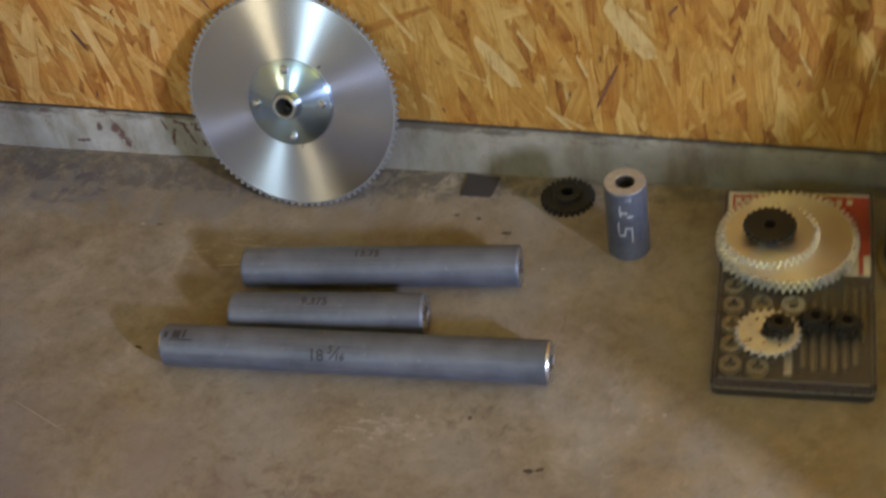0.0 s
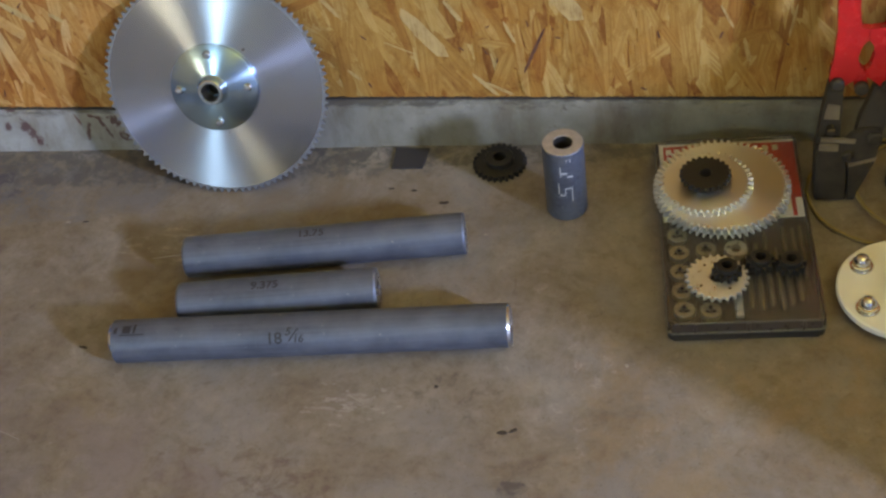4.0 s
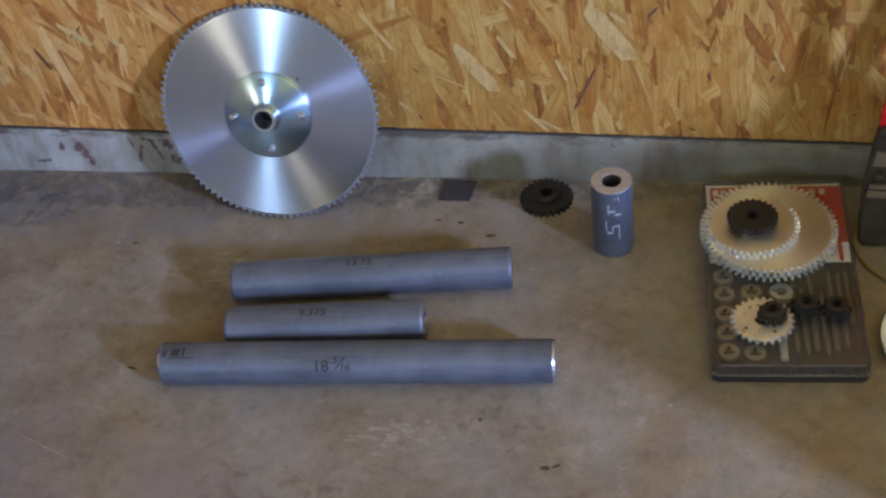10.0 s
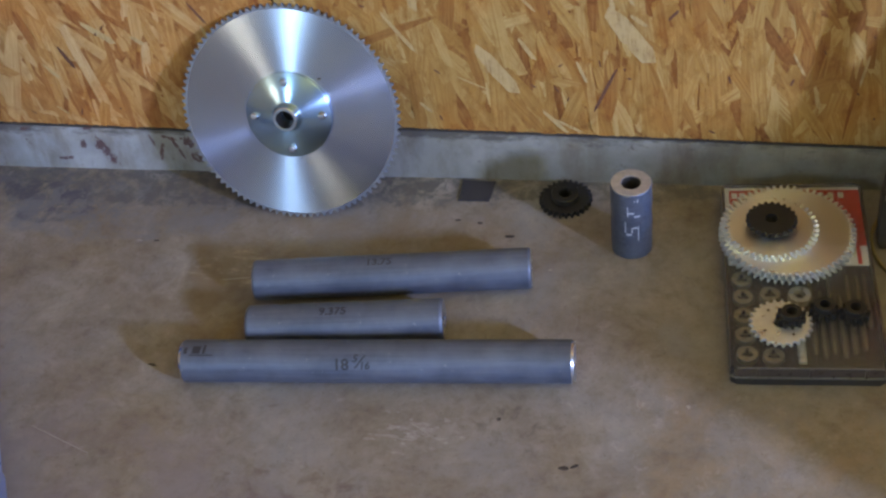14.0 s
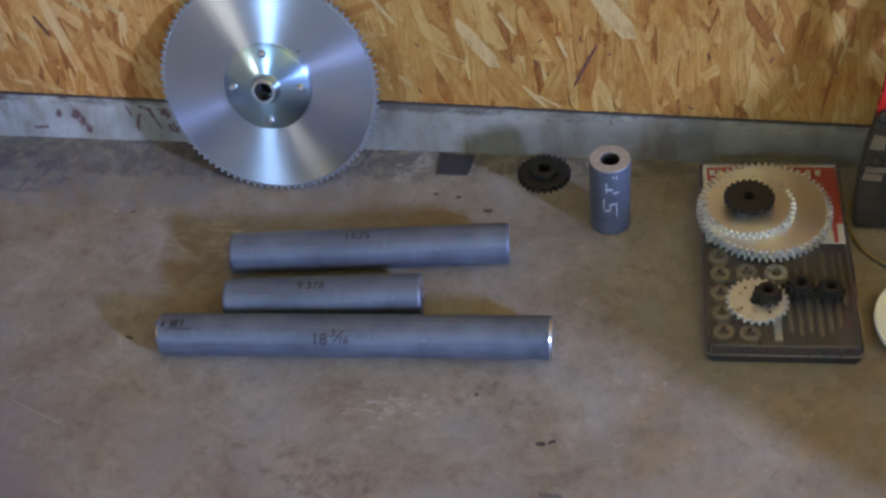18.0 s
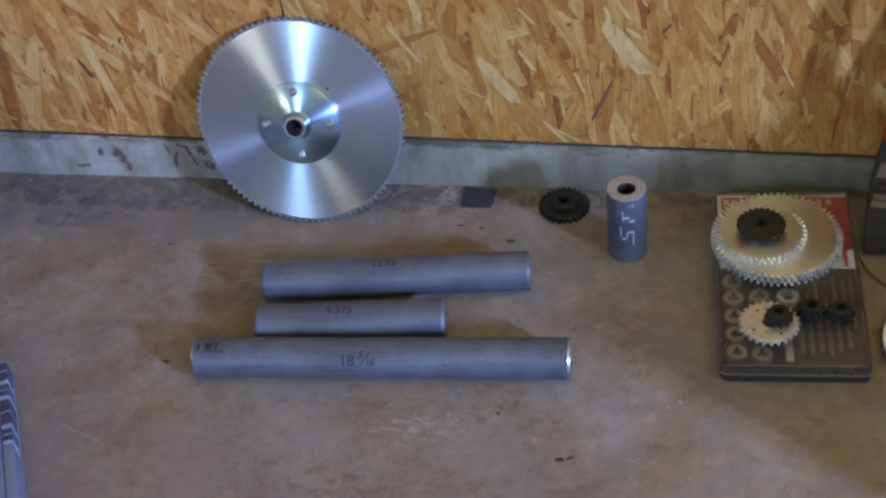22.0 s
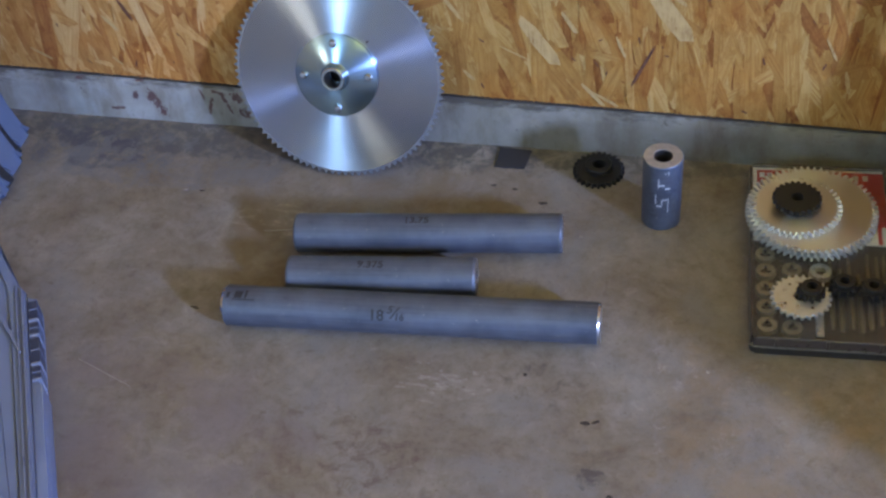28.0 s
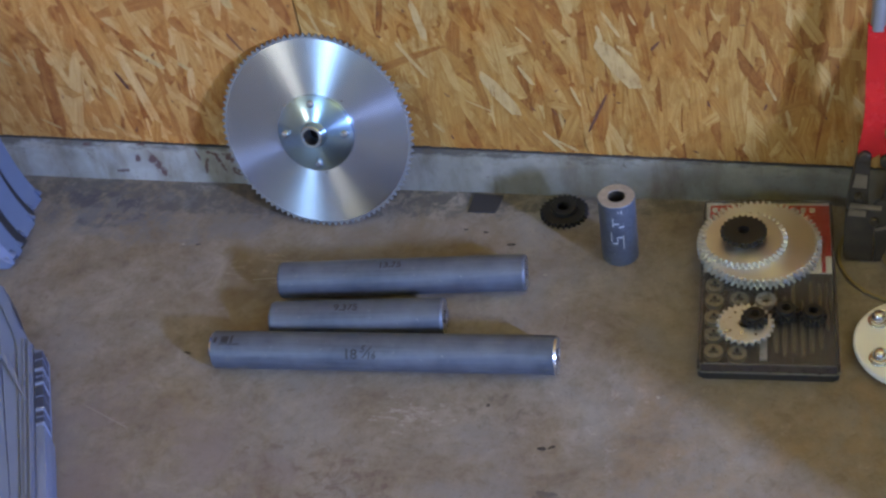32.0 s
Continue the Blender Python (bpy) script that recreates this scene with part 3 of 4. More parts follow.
for nm, dims in (("wall_west", (-3.32, -3.2, -4.6, 0.12, 0, 2.6)), ("wall_south", (-3.32, 5.32, -4.72, -4.6, 0, 1.46)), ("wall_south_1", (-3.32, -2.96, -4.72, -4.6, 1.46, 2.6)), ("wall_south_2", (-2.64, -1.61, -4.72, -4.6, 1.46, 2.6)), ("wall_south_3", (-1.29, 5.32, -4.72, -4.6, 1.46, 2.6)), ("wall_south_4", (-2.96, -2.64, -4.72, -4.6, 2.27, 2.6)), ("wall_south_5", (-1.61, -1.29, -4.72, -4.6, 2.34, 2.6))):
    w = part(nm, box_bm(*dims), M_PLASTER if nm == "wall_west" else M_COOL_REFLECTOR, label="plain unseen garage wall behind the viewer, toned to tint bounced light")
    tagged(w, category="wall", kind="structure")
wall_east = tagged(new("wall_east"), "plain raw board garage wall with a bare window opening", "wall", kind="structure")
for dims in ((5.2, 5.32, -4.6, -3.68, 0, 2.6), (5.2, 5.32, -3.24, 0.12, 0, 2.6), (5.2, 5.32, -3.68, -3.24, 2.55, 2.6), (5.2, 5.32, -3.68, -3.24, 0, 1.88)):
    part("wall_panel", box_bm(*dims), M_PLASTER, wall_east)
# added out of view to keep window light off the right-hand floor and footing
blocker = part("shade_blocker", box_bm(1.10, 1.2, -0.74, -0.12, 0.0, 0.340), M_PLASTER, label="unseen low block added to shade the right side")
tagged(blocker, category="wall", kind="structure")
ceiling = part("ceiling", box_bm(-3.32, 5.32, -4.72, 0.12, 2.6, 2.7), M_CEILING, label="plain unseen ceiling, kept pale for reflections")
tagged(ceiling, category="ceiling", kind="structure")

# ---- the toothed wheel that leans on the wall ----
LEAN = 18.6
SPROCKET_R = 0.1470
big = thing("large_sprocket", pose(-0.007, -0.0415, SPROCKET_R * math.cos(radians(LEAN)) + 0.001, 90 - LEAN, 0, -0.6) @ pose(0, 0, 0, 0, 0, 4),
            "large turned aluminium sprocket leaning on the board wall", "sprocket")
part("toothed_plate", sprocket_bm(96, SPROCKET_R, SPROCKET_R - 0.0048, 0.030, -0.005, 0.0, 0.0008, 1), (M_ALU, M_TEETH), big, "bright aluminium plate with fine teeth")
part("hub_flange", lathe_bm([(0.010, 0.0), (0.0565, 0.0), (0.0575, 0.0008), (0.0575, 0.0042), (0.0565, 0.005), (0.0200, 0.0098), (0.0172, 0.0130), (0.0160, 0.020), (0.0150, 0.0212), (0.0124, 0.0212), (0.0118, 0.0205), (0.0118, -0.01)], 72), M_ZINC, big, "zinc-plated round hub flange with a short collar")
part("collar_rim", lathe_bm([(0.0119, 0.0200), (0.0123, 0.0216), (0.0152, 0.0216), (0.0163, 0.0204), (0.0163, 0.0188)], 48), M_BRIGHT, big, "bright chamfered collar edge")
part("bore", lathe_bm([(0.0117, 0.0205), (0.0117, -0.008), (0.0, -0.008)], 32), M_BORE, big, "dark keyed bore")
for k in range(4):
    a = radians(92 - 4 + 90 * k)
    part("bolt", lathe_bm([(0.0, 0.0120), (0.0036, 0.0116), (0.0050, 0.0098), (0.0058, 0.0068), (0.0060, 0.0050)], 20), M_BRIGHT, big, "", pose(0.0455 * math.cos(a), 0.0455 * math.sin(a), 0))
for k, (x, y, s) in enumerate(((0.047, 0.046, 0.0022), (-0.048, 0.007, 0.0014), (0.006, -0.062, 0.0016), (-0.06, 0.036, 0.0012))):
    part("speck", blob_bm(s, s * 0.6, 40 + k, 0.0003), M_GRIME, big, "", pose(x, y, 0.0003, 0, 0, 30 * k))


# ---- the three lying tubes ----
def tube(name, ends, length, label, lift=0.0254, radius=0.0254, bore=0.0098, edge=M_TUBE):
    (x0, y0), (x1, y1) = ends
    ang = math.degrees(math.atan2(y1 - y0, x1 - x0))
    ob = thing(name, pose((x0 + x1) / 2, (y0 + y1) / 2, lift, 0, 0, ang), label, "tube", "grey steel tubes on the floor")
    h = length / 2
    turn = pose(0, 0, 0, 0, 90, 0)
    bm = lathe_bm([(radius, -h + 0.0030), (radius, -h / 3), (radius, h / 3), (radius, h - 0.0030)], 64)
    bm.transform(turn)
    part("pipe_wall", bm, M_TUBE, ob)
    for s in (-1, 1):
        # slope set so the longest tube's end glints in the camera's view
        bm = lathe_bm([(radius, h - 0.0030), (radius - 0.0003, h - 0.0022), (radius - 0.0017, h)], 64)
        bm.transform(turn)
        if s < 0:
            bm.transform(pose(0, 0, 0, 0, 0, 180))
        part("chamfer", bm, edge, ob, "end chamfer angled to catch a glint")
        bm = lathe_bm([(radius - 0.0017, h), (radius - 0.0019, h + 0.0002), (bore + 0.0008, h + 0.0002), (bore, h - 0.0008)], 64)
        bm.transform(turn)
        if s < 0:
            bm.transform(pose(0, 0, 0, 0, 0, 180))
        part("cut_end", bm, M_SAWN, ob, "bright saw-cut tube end")
    bm = lathe_bm([(bore, -h + 0.0008), (bore, h - 0.0008)], 48)
    bm.transform(turn)
    part("bore", bm, M_BORE, ob)
    return ob


A_L, A_R = (-0.0260, -0.2310), (0.3180, -0.1890)
B_L, B_R = (-0.0130, -0.3080), (0.2240, -0.2810)
C_L, C_R = (-0.0780, -0.3680), (0.3860, -0.3360)
tube_a = tube("steel_tube", (A_L, A_R), 0.3465, "grey steel tube of middle length, black marker figures on top")
tube_b = tube("steel_tube", (B_L, B_R), 0.2385, "shortest grey steel tube, lying against the longest")
tube_c = tube("steel_tube", (C_L, C_R), 0.4651, "longest grey steel tube with a marked length", edge=M_BRIGHT)

RT = 0.0254 + 0.0004


def write(ob, words, size, x, angle, label, slant=0.0):
    v, f = text_mesh(words, size)
    part("marking", on_tube_bm(v, f, RT, x, angle, slant), M_MARK, ob, label, smooth=None)


write(tube_c, "18", 0.0190, -0.0360, 52, "handwritten black 18")
write(tube_c, "5", 0.0130, -0.0190, 35, "handwritten black 5", 0.25)
write(tube_c, "/", 0.0200, -0.0140, 45, "handwritten black stroke", 0.5)
write(tube_c, "16", 0.0125, -0.0078, 54, "handwritten black 16", 0.15)
write(tube_b, "9.375", 0.0150, -0.012, 9, "handwritten black 9.375")
write(tube_a, "13.75", 0.0148, -0.013, 6, "handwritten black 13.75")
for x, y, w, h in ((-0.226, 0.0, 0.004, 0.008), (-0.216, 0.0, 0.010, 0.010), (-0.203, 0.0, 0.003, 0.012), (-0.218, -0.0025, 0.028, 0.0014)):
    v, f = bar(x, y, w, h)
    part("marking", on_tube_bm(v, f, RT, 0, 22, 0.1), M_MARK, tube_c, "black marker dashes", smooth=None)

# ---- the standing cylinder ----
cyl = thing("steel_cylinder", pose(0.436, -0.1175, 0, 0, 0, 0), "short thick-walled grey steel cylinder standing upright, chalk marked", "cylinder")
part("pipe_wall", lathe_bm([(0.0244, 0.0), (0.0252, 0.0008), (0.0252, 0.1054), (0.0244, 0.1065)], 64), M_TUBE, cyl)
part("sawn_top", lathe_bm([(0.0245, 0.1065), (0.0243, 0.1068), (0.0124, 0.1068), (0.0116, 0.1058)], 64), M_RUST, cyl, "rusty orange saw-cut top face")
part("bore", lathe_bm([(0.0116, 0.1060), (0.0116, 0.02), (0.0, 0.02)], 40), M_BORE, cyl, "dark round bore")


def chalk(strokes, radius=0.0255):
    """Chalk strokes on the cylinder: degrees round it from the front, height, width and height of each bar."""
    for a0, a1, z0, z1 in strokes:
        if a1 - a0 < 6:
            a0, a1 = (a0 + a1) / 2 - 1.5, (a0 + a1) / 2 + 1.5
        if z1 - z0 < 0.006:
            z0, z1 = (z0 + z1) / 2 - 0.0013, (z0 + z1) / 2 + 0.0013
        bm = bmesh.new()
        cols = []
        for k in range(5):
            a = radians(a0 + (a1 - a0) * k / 4 - 90)
            cols.append([bm.verts.new((radius * math.cos(a), radius * math.sin(a), z)) for z in (z0, z1)])
        for p, q in zip(cols, cols[1:]):
            bm.faces.new((p[0], q[0], q[1], p[1]))
        part("chalk_stroke", bm, M_CHALK, cyl, "white chalk stroke", smooth=None)


chalk(((-8, -4, 0.073, 0.089), (-4, 12, 0.0765, 0.0805), (12, 28, 0.0705, 0.0750), (-15, -11, 0.046, 0.063), (-11, 5, 0.041, 0.0455),
       (3, 7, 0.0456, 0.055), (7, 21, 0.052, 0.056), (21, 25, 0.032, 0.056), (10, 15, 0.097, 0.100), (20, 24, 0.095, 0.101)))

# ---- the small black sprocket and the scrap on the floor ----
blk = thing("black_sprocket", pose(0.344, -0.039, 0.0, 0, 0, 7), "small black toothed sprocket lying flat on the floor", "sprocket")
part("toothed_plate", sprocket_bm(26, 0.0350, 0.0306, 0.0085, 0.0, 0.0075), M_BLACK, blk)
part("boss", lathe_bm([(0.0085, 0.0075), (0.0085, 0.0150), (0.0095, 0.0160), (0.0175, 0.0160), (0.0185, 0.0150), (0.0185, 0.0075)], 40), M_BLACK, blk, "raised round boss with a bore")
scrap_bm = outline_bm([(-0.022, -0.0215), (0.0195, -0.020), (0.0215, 0.0), (0.0225, 0.0195), (-0.023, 0.0200), (-0.0215, 0.003)], 0.0, 0.0022, 0.0005)
scrap = part("rubber_scrap", scrap_bm, M_TAPE, label="dark flat rubber scrap on the floor by the footing", m=pose(0.2235, -0.0245, 0.0, 0, 0, -2))
tagged(scrap, category="scrap")

# ---- tap and die case ----
case = thing("tap_and_die_case", pose(0.561, -0.336, 0.0, 0, 0, 3.3), "black tap and die case under a smoky clear lid", "tool case")
CW, CD = 0.172, 0.305
part("tray", outline_bm(rounded(0, CW, 0, CD, 0.007), 0.0, 0.0125, 0.002), M_TRAY, case, "black plastic tray")
part("insert", box_bm(0.004, CW - 0.004, 0.004, CD - 0.004, 0.0143, 0.0150, 0.0005, 1), M_FOAM, case, "dark grey moulded insert")
lid = part("lid_top", outline_bm(rounded(0.0, CW, 0.0, CD, 0.007), 0.0276, 0.0300, 0.0008), M_LID, case, "smoky clear plastic lid")
lid.visible_shadow = False
for d in ((0.004, CW - 0.004, 0, 0.003, 0.0130, 0.0274), (0.004, CW - 0.004, CD - 0.003, CD, 0.0130, 0.0274), (0, 0.003, 0.004, CD - 0.004, 0.0130, 0.0274), (CW - 0.003, CW, 0.004, CD - 0.004, 0.0130, 0.0274)):
    part("lid_side", box_bm(*d, 0.0008, 1), M_RIM, case, "smoked lid side")
# lip and front edge are coloured pale for the glints along them
part("lid_lip", outline_bm(rounded(-0.0015, CW + 0.0015, -0.0025, CD + 0.001, 0.008), 0.0126, 0.0142, 0.0005), M_LIP_GLINT, case, "thin lid lip with a painted pale glint")
part("lid_edge_glint", box_bm(0.007, CW - 0.007, -0.0012, 0.0, 0.0286, 0.0302, 0.0004, 1), M_LIP_GLINT, case, "front lid edge line, painted as a pale glint")
for x in (0.03, 0.088, 0.148):
    part("clasp", box_bm(x - 0.002, x + 0.002, -0.0022, 0.0, 0.0150, 0.0285, 0.0004, 1), M_RIM, case, "small lid clasp rib")
part("label_card", box_bm(0.004, CW - 0.004, 0.163, CD - 0.004, 0.0255, 0.0262), M_CARD, case, "white printed label card under the lid")
part("label_print", box_bm(0.009, CW - 0.004, 0.196, CD - 0.009, 0.0262, 0.0266), M_REDCARD, case, "red printed field")
for x in (0.012, 0.022, 0.032, 0.042, 0.118, 0.130, 0.142):
    part("label_bar", box_bm(x, x + 0.007, CD - 0.024, CD - 0.014, 0.0266, 0.0268), M_CARD, case, "pale unreadable print bar")
part("label_stripe", box_bm(CW - 0.017, CW - 0.012, 0.165, 0.196, 0.0262, 0.0266), M_REDCARD, case, "thin red stripe")
for x, y in ((0.0184, 0.1445), (0.0187, 0.116), (0.0185, 0.0855), (0.0190, 0.0555), (0.0195, 0.0265), (0.0486, 0.0245), (0.050, 0.120)):
    die = part("die", lathe_bm([(0.0045, 0.0150), (0.0045, 0.0218), (0.0055, 0.0225), (0.0112, 0.0225), (0.0120, 0.0217), (0.0120, 0.0150)], 28), M_BRASS, case, "round threading die", pose(x, y, 0))
    for k in range(3):
        a = radians(90 + 120 * k)
        # relief holes are dark discs on the face, hole shade in the colour
        part("relief_hole", lathe_bm([(0.0, 0.0227), (0.0021, 0.0227), (0.0021, 0.0200)], 10), M_BORE, die, "", pose(0.0050 * math.cos(a), 0.0050 * math.sin(a), 0))
for k, (x, y0, y1) in enumerate(((0.096, 0.028, 0.150), (0.107, 0.024, 0.128), (0.118, 0.030, 0.152), (0.129, 0.024, 0.120), (0.140, 0.030, 0.154), (0.151, 0.036, 0.150), (0.160, 0.070, 0.154))):
    bm = lathe_bm([(0.0, 0.0), (0.0014, 0.0004), (0.0030, 0.006), (0.0030, (y1 - y0) * 0.42), (0.0023, (y1 - y0) * 0.45), (0.0023, (y1 - y0) * 0.86), (0.0020, (y1 - y0) * 0.88), (0.0020, y1 - y0), (0.0, y1 - y0)], 14)
    bm.transform(pose(0, 0, 0, -90, 0, 0))
    part("tap", bm, M_WORNSTEEL, case, "thread-cutting tap", pose(x, y0, 0.0178))
part("tap_wrench_bar", box_bm(0.076, 0.085, 0.016, 0.075, 0.0150, 0.0200, 0.001, 1), M_EDGE, case, "pale steel wrench bar")
part("tap_wrench", lathe_bm([(0.0065, 0.0150), (0.0065, 0.0225), (0.0130, 0.0225), (0.0138, 0.0150)], 28), M_EDGE, case, "pale round wrench head", pose(0.084, 0.119, 0))

# ---- sprockets stacked on the case ----
TOP = 0.0300
large = thing("aluminium_sprocket", pose(0.6235, -0.1245, TOP, 0, 0, 5), "wide double-row aluminium sprocket lying on the tool case", "sprocket", "sprockets on the case")
for k, z in enumerate((0.0002, 0.0088)):
    part("toothed_plate", sprocket_bm(60, 0.0815, 0.0748, 0.016, z, z + 0.0046, 0.0012, 1), (M_ALU_DULL, M_EDGE), large, "", pose(0, 0, 0, 0, 0, 3 * k))
part("core", lathe_bm([(0.016, 0.0049), (0.064, 0.0049), (0.064, 0.0087), (0.016, 0.0087)], 56), M_EDGE, large, "turned core between the tooth rows")
medium = thing("aluminium_sprocket", pose(0.6035, -0.1255, TOP + 0.0136, 0, 0, 11), "smaller aluminium sprocket stacked on a wider one", "sprocket", "sprockets on the case")
part("toothed_plate", sprocket_bm(44, 0.0570, 0.0508, 0.012, 0.0, 0.0060, 0.0012, 1), (M_ALU_DULL, M_EDGE), medium)
hub = thing("black_sprocket", pose(0.6040, -0.1270, TOP + 0.0198, 0, 0, 3), "black sprocket with a keyed bore on top of the stack", "sprocket", "sprockets on the case")
part("toothed_plate", sprocket_bm(23, 0.0305, 0.0270, 0.0075, 0.0080, 0.0145), M_BLACK, hub)
part("boss", lathe_bm([(0.0075, 0.0), (0.0205, 0.0), (0.0210, 0.0008), (0.0210, 0.0079), (0.0075, 0.0079)], 40), M_BLACK, hub, "round boss under the teeth")
part("bore", lathe_bm([(0.0074, 0.0143), (0.0074, 0.0005), (0.0, 0.0005)], 24), M_BORE, hub, "dark keyed bore")
little = thing("small_sprocket", pose(0.6155, -0.2685, TOP, 0, 0, 8), "small bright steel sprocket lying on the clear lid", "sprocket", "sprockets on the case")
part("toothed_plate", sprocket_bm(25, 0.0362, 0.0318, 0.0085, 0.0, 0.0045), M_EDGE, little)
for k in range(4):
    a = radians(30 + 90 * k)
    # plate holes are dark discs too, darkness painted and nothing cut
    part("hole", lathe_bm([(0.0, 0.0047), (0.0018, 0.0047), (0.0018, 0.003)], 10), M_BORE, little, "", pose(0.0225 * math.cos(a), 0.0225 * math.sin(a), 0))


def pinion(x, y, z, r, h, turn):
    ob = thing("pinion", pose(x, y, z, 0, 0, turn), "small black toothed pinion standing on end", "pinion", "black pinions")
    part("toothed_body", sprocket_bm(11, r, r * 0.74, r * 0.36, 0.0, h * 0.6), M_BLACK, ob)
    part("boss", lathe_bm([(r * 0.36, h * 0.6), (r * 0.36, h), (r * 0.66, h), (r * 0.70, h * 0.95), (r * 0.70, h * 0.6)], 28), M_BLACK, ob)
    part("bore", lathe_bm([(r * 0.35, h * 0.98), (r * 0.35, 0.001), (0, 0.001)], 20), M_BORE, ob)
    return ob


pinion(0.6265, -0.2640, TOP + 0.0047, 0.0170, 0.0150, 0)
pinion(0.6640, -0.2480, TOP, 0.0168, 0.0170, 9)
pinion(0.6975, -0.2505, TOP, 0.0172, 0.0170, 20)

# ---- bolt cutter, head down against the wall ----
cutter = thing("bolt_cutter", Matrix.Translation((0, -0.100, 0.0)) @ pose(0, 0, 0, 90 - 8.6, 0, 0), "red-handled bolt cutter standing head down against the wall", "bolt cutter")


def plate(name, pts, z0, z1, mat, label="", bevel=0.0015):
    return part(name, outline_bm(pts, z0, z1, bevel), mat, cutter, label)


plate("jaw", [(0.7317, 0.078), (0.7640, 0.077), (0.7690, 0.0413), (0.7700, 0.001), (0.7360, 0.001), (0.7321, 0.010)], -0.012, 0.012, M_DARKSTEEL, "dark blunt cutting jaw", 0.002)
plate("jaw", [(0.7665, 0.078), (0.8050, 0.0795), (0.7998, 0.0555), (0.7880, 0.0250), (0.7800, 0.001), (0.7718, 0.001), (0.7710, 0.0413)], -0.012, 0.012, M_DARKSTEEL, "dark blunt cutting jaw", 0.002)
plate("arm", [(0.7420, 0.160), (0.7590, 0.160), (0.7585, 0.1110), (0.7600, 0.0795), (0.7320, 0.0795), (0.7354, 0.1124)], -0.009, 0.009, M_DARKSTEEL, "forged steel arm", 0.002)
plate("arm", [(0.7930, 0.156), (0.8105, 0.156), (0.8090, 0.1150), (0.8056, 0.0815), (0.7740, 0.0795), (0.7790, 0.1094)], -0.009, 0.009, M_DARKSTEEL, "forged steel arm", 0.002)
plate("arm_plate", [(0.7385, 0.1150), (0.7560, 0.1140), (0.7565, 0.1330), (0.7420, 0.1360)], 0.0092, 0.0115, M_WORNSTEEL, "bright rubbed face of the arm")
plate("jaw_strap", [(0.7365, 0.0865), (0.7760, 0.0840), (0.7765, 0.0905), (0.7370, 0.0935)], 0.0122, 0.0172, M_WORNSTEEL, "rubbed steel strap across the jaws")
plate("jaw_strap", [(0.7350, 0.0740), (0.7570, 0.0725), (0.7580, 0.0825), (0.7355, 0.0840)], 0.0122, 0.0160, M_WORNSTEEL, "rubbed steel strap on the jaw")
plate("link_bar", [(0.7700, 0.0500), (0.8010, 0.0585), (0.8020, 0.0640), (0.7690, 0.0550)], 0.0122, 0.0150, M_WORNSTEEL, "narrow worn link bar")
plate("link_block", [(0.7600, 0.0640), (0.7720, 0.0600), (0.7960, 0.0680), (0.8060, 0.0860), (0.8010, 0.1030), (0.7860, 0.1040), (0.7700, 0.0990), (0.7590, 0.0830)], 0.0092, 0.0150, M_DARKSTEEL, "dark toggle block between the arms", 0.002)
for x, y, r in ((0.7966, 0.0910, 0.0090), (0.7680, 0.0680, 0.0065), (0.7470, 0.1020, 0.0055)):
    part("pivot_bolt", lathe_bm([(0.0, 0.0215), (r * 0.7, 0.0210), (r, 0.0190), (r, 0.0093)], 12), M_DARKSTEEL, cutter, "round pivot bolt", pose(x, y, 0), smooth=None)
left = plate("handle", [(0.7440, 0.340), (0.7461, 0.2587), (0.7475, 0.2280), (0.7458, 0.1920), (0.7420, 0.1720), (0.7425, 0.1610), (0.7500, 0.1540), (0.7600, 0.1550), (0.7655, 0.1620), (0.7700, 0.1650), (0.7800, 0.1690),
                        (0.7800, 0.1765), (0.7742, 0.1810), (0.7710, 0.1940), (0.7742, 0.2070), (0.7815, 0.2140), (0.7815, 0.2290), (0.7720, 0.2300), (0.7702, 0.2567), (0.7680, 0.340)], -0.0066, 0.0066, M_RED, "glossy red forged handle with a cast lobe", 0.0010)
right = plate("handle", [(0.7817, 0.2140), (0.7885, 0.2090), (0.7910, 0.1985), (0.7868, 0.1810), (0.7802, 0.1765), (0.7802, 0.1690), (0.7930, 0.1620), (0.8000, 0.1530), (0.8075, 0.1495), (0.8150, 0.1540), (0.8168, 0.1650),
                         (0.8152, 0.1820), (0.8227, 0.2173), (0.8295, 0.2590), (0.8420, 0.340), (0.8180, 0.340), (0.8035, 0.2541), (0.8000, 0.2300), (0.7817, 0.2290)], -0.0066, 0.0066, M_RED, "glossy red forged handle with a cast lobe", 0.0010)
for hnd, p, q in ((left, (0.756, 0.334), (0.763, 0.68)), (right, (0.8295, 0.334), (0.915, 0.67))):
    part("grip_tube", sweep_bm([(p[0], p[1], 0), ((p[0] + q[0]) / 2, (p[1] + q[1]) / 2, 0), (q[0], q[1], 0)], 0.0094, 16), M_PIPE, hnd, "bare grey steel handle tube")
plate("weld_collar", [(0.7985, 0.2200), (0.8215, 0.2165), (0.8225, 0.2200), (0.7990, 0.2235)], 0.0066, 0.0080, M_RED, "raised red seam of the handle", 0.0005)
plate("centre_lug", [(0.7695, 0.1570), (0.7720, 0.1505), (0.7778, 0.1480), (0.7838, 0.1505), (0.7860, 0.1570), (0.7835, 0.1660), (0.7800, 0.1740), (0.7755, 0.1740), (0.7715, 0.1660)], -0.0060, 0.0060, M_RED, "red lug between the handles", 0.002)
for x, y in ((0.7508, 0.1610), (0.7777, 0.1560), (0.8073, 0.1570)):
    part("handle_bolt", lathe_bm([(0.0, 0.0170), (0.0060, 0.0164), (0.0082, 0.0142), (0.0082, 0.0080)], 18), M_DARKSTEEL, cutter, "dark bolt head", pose(x, y, 0))

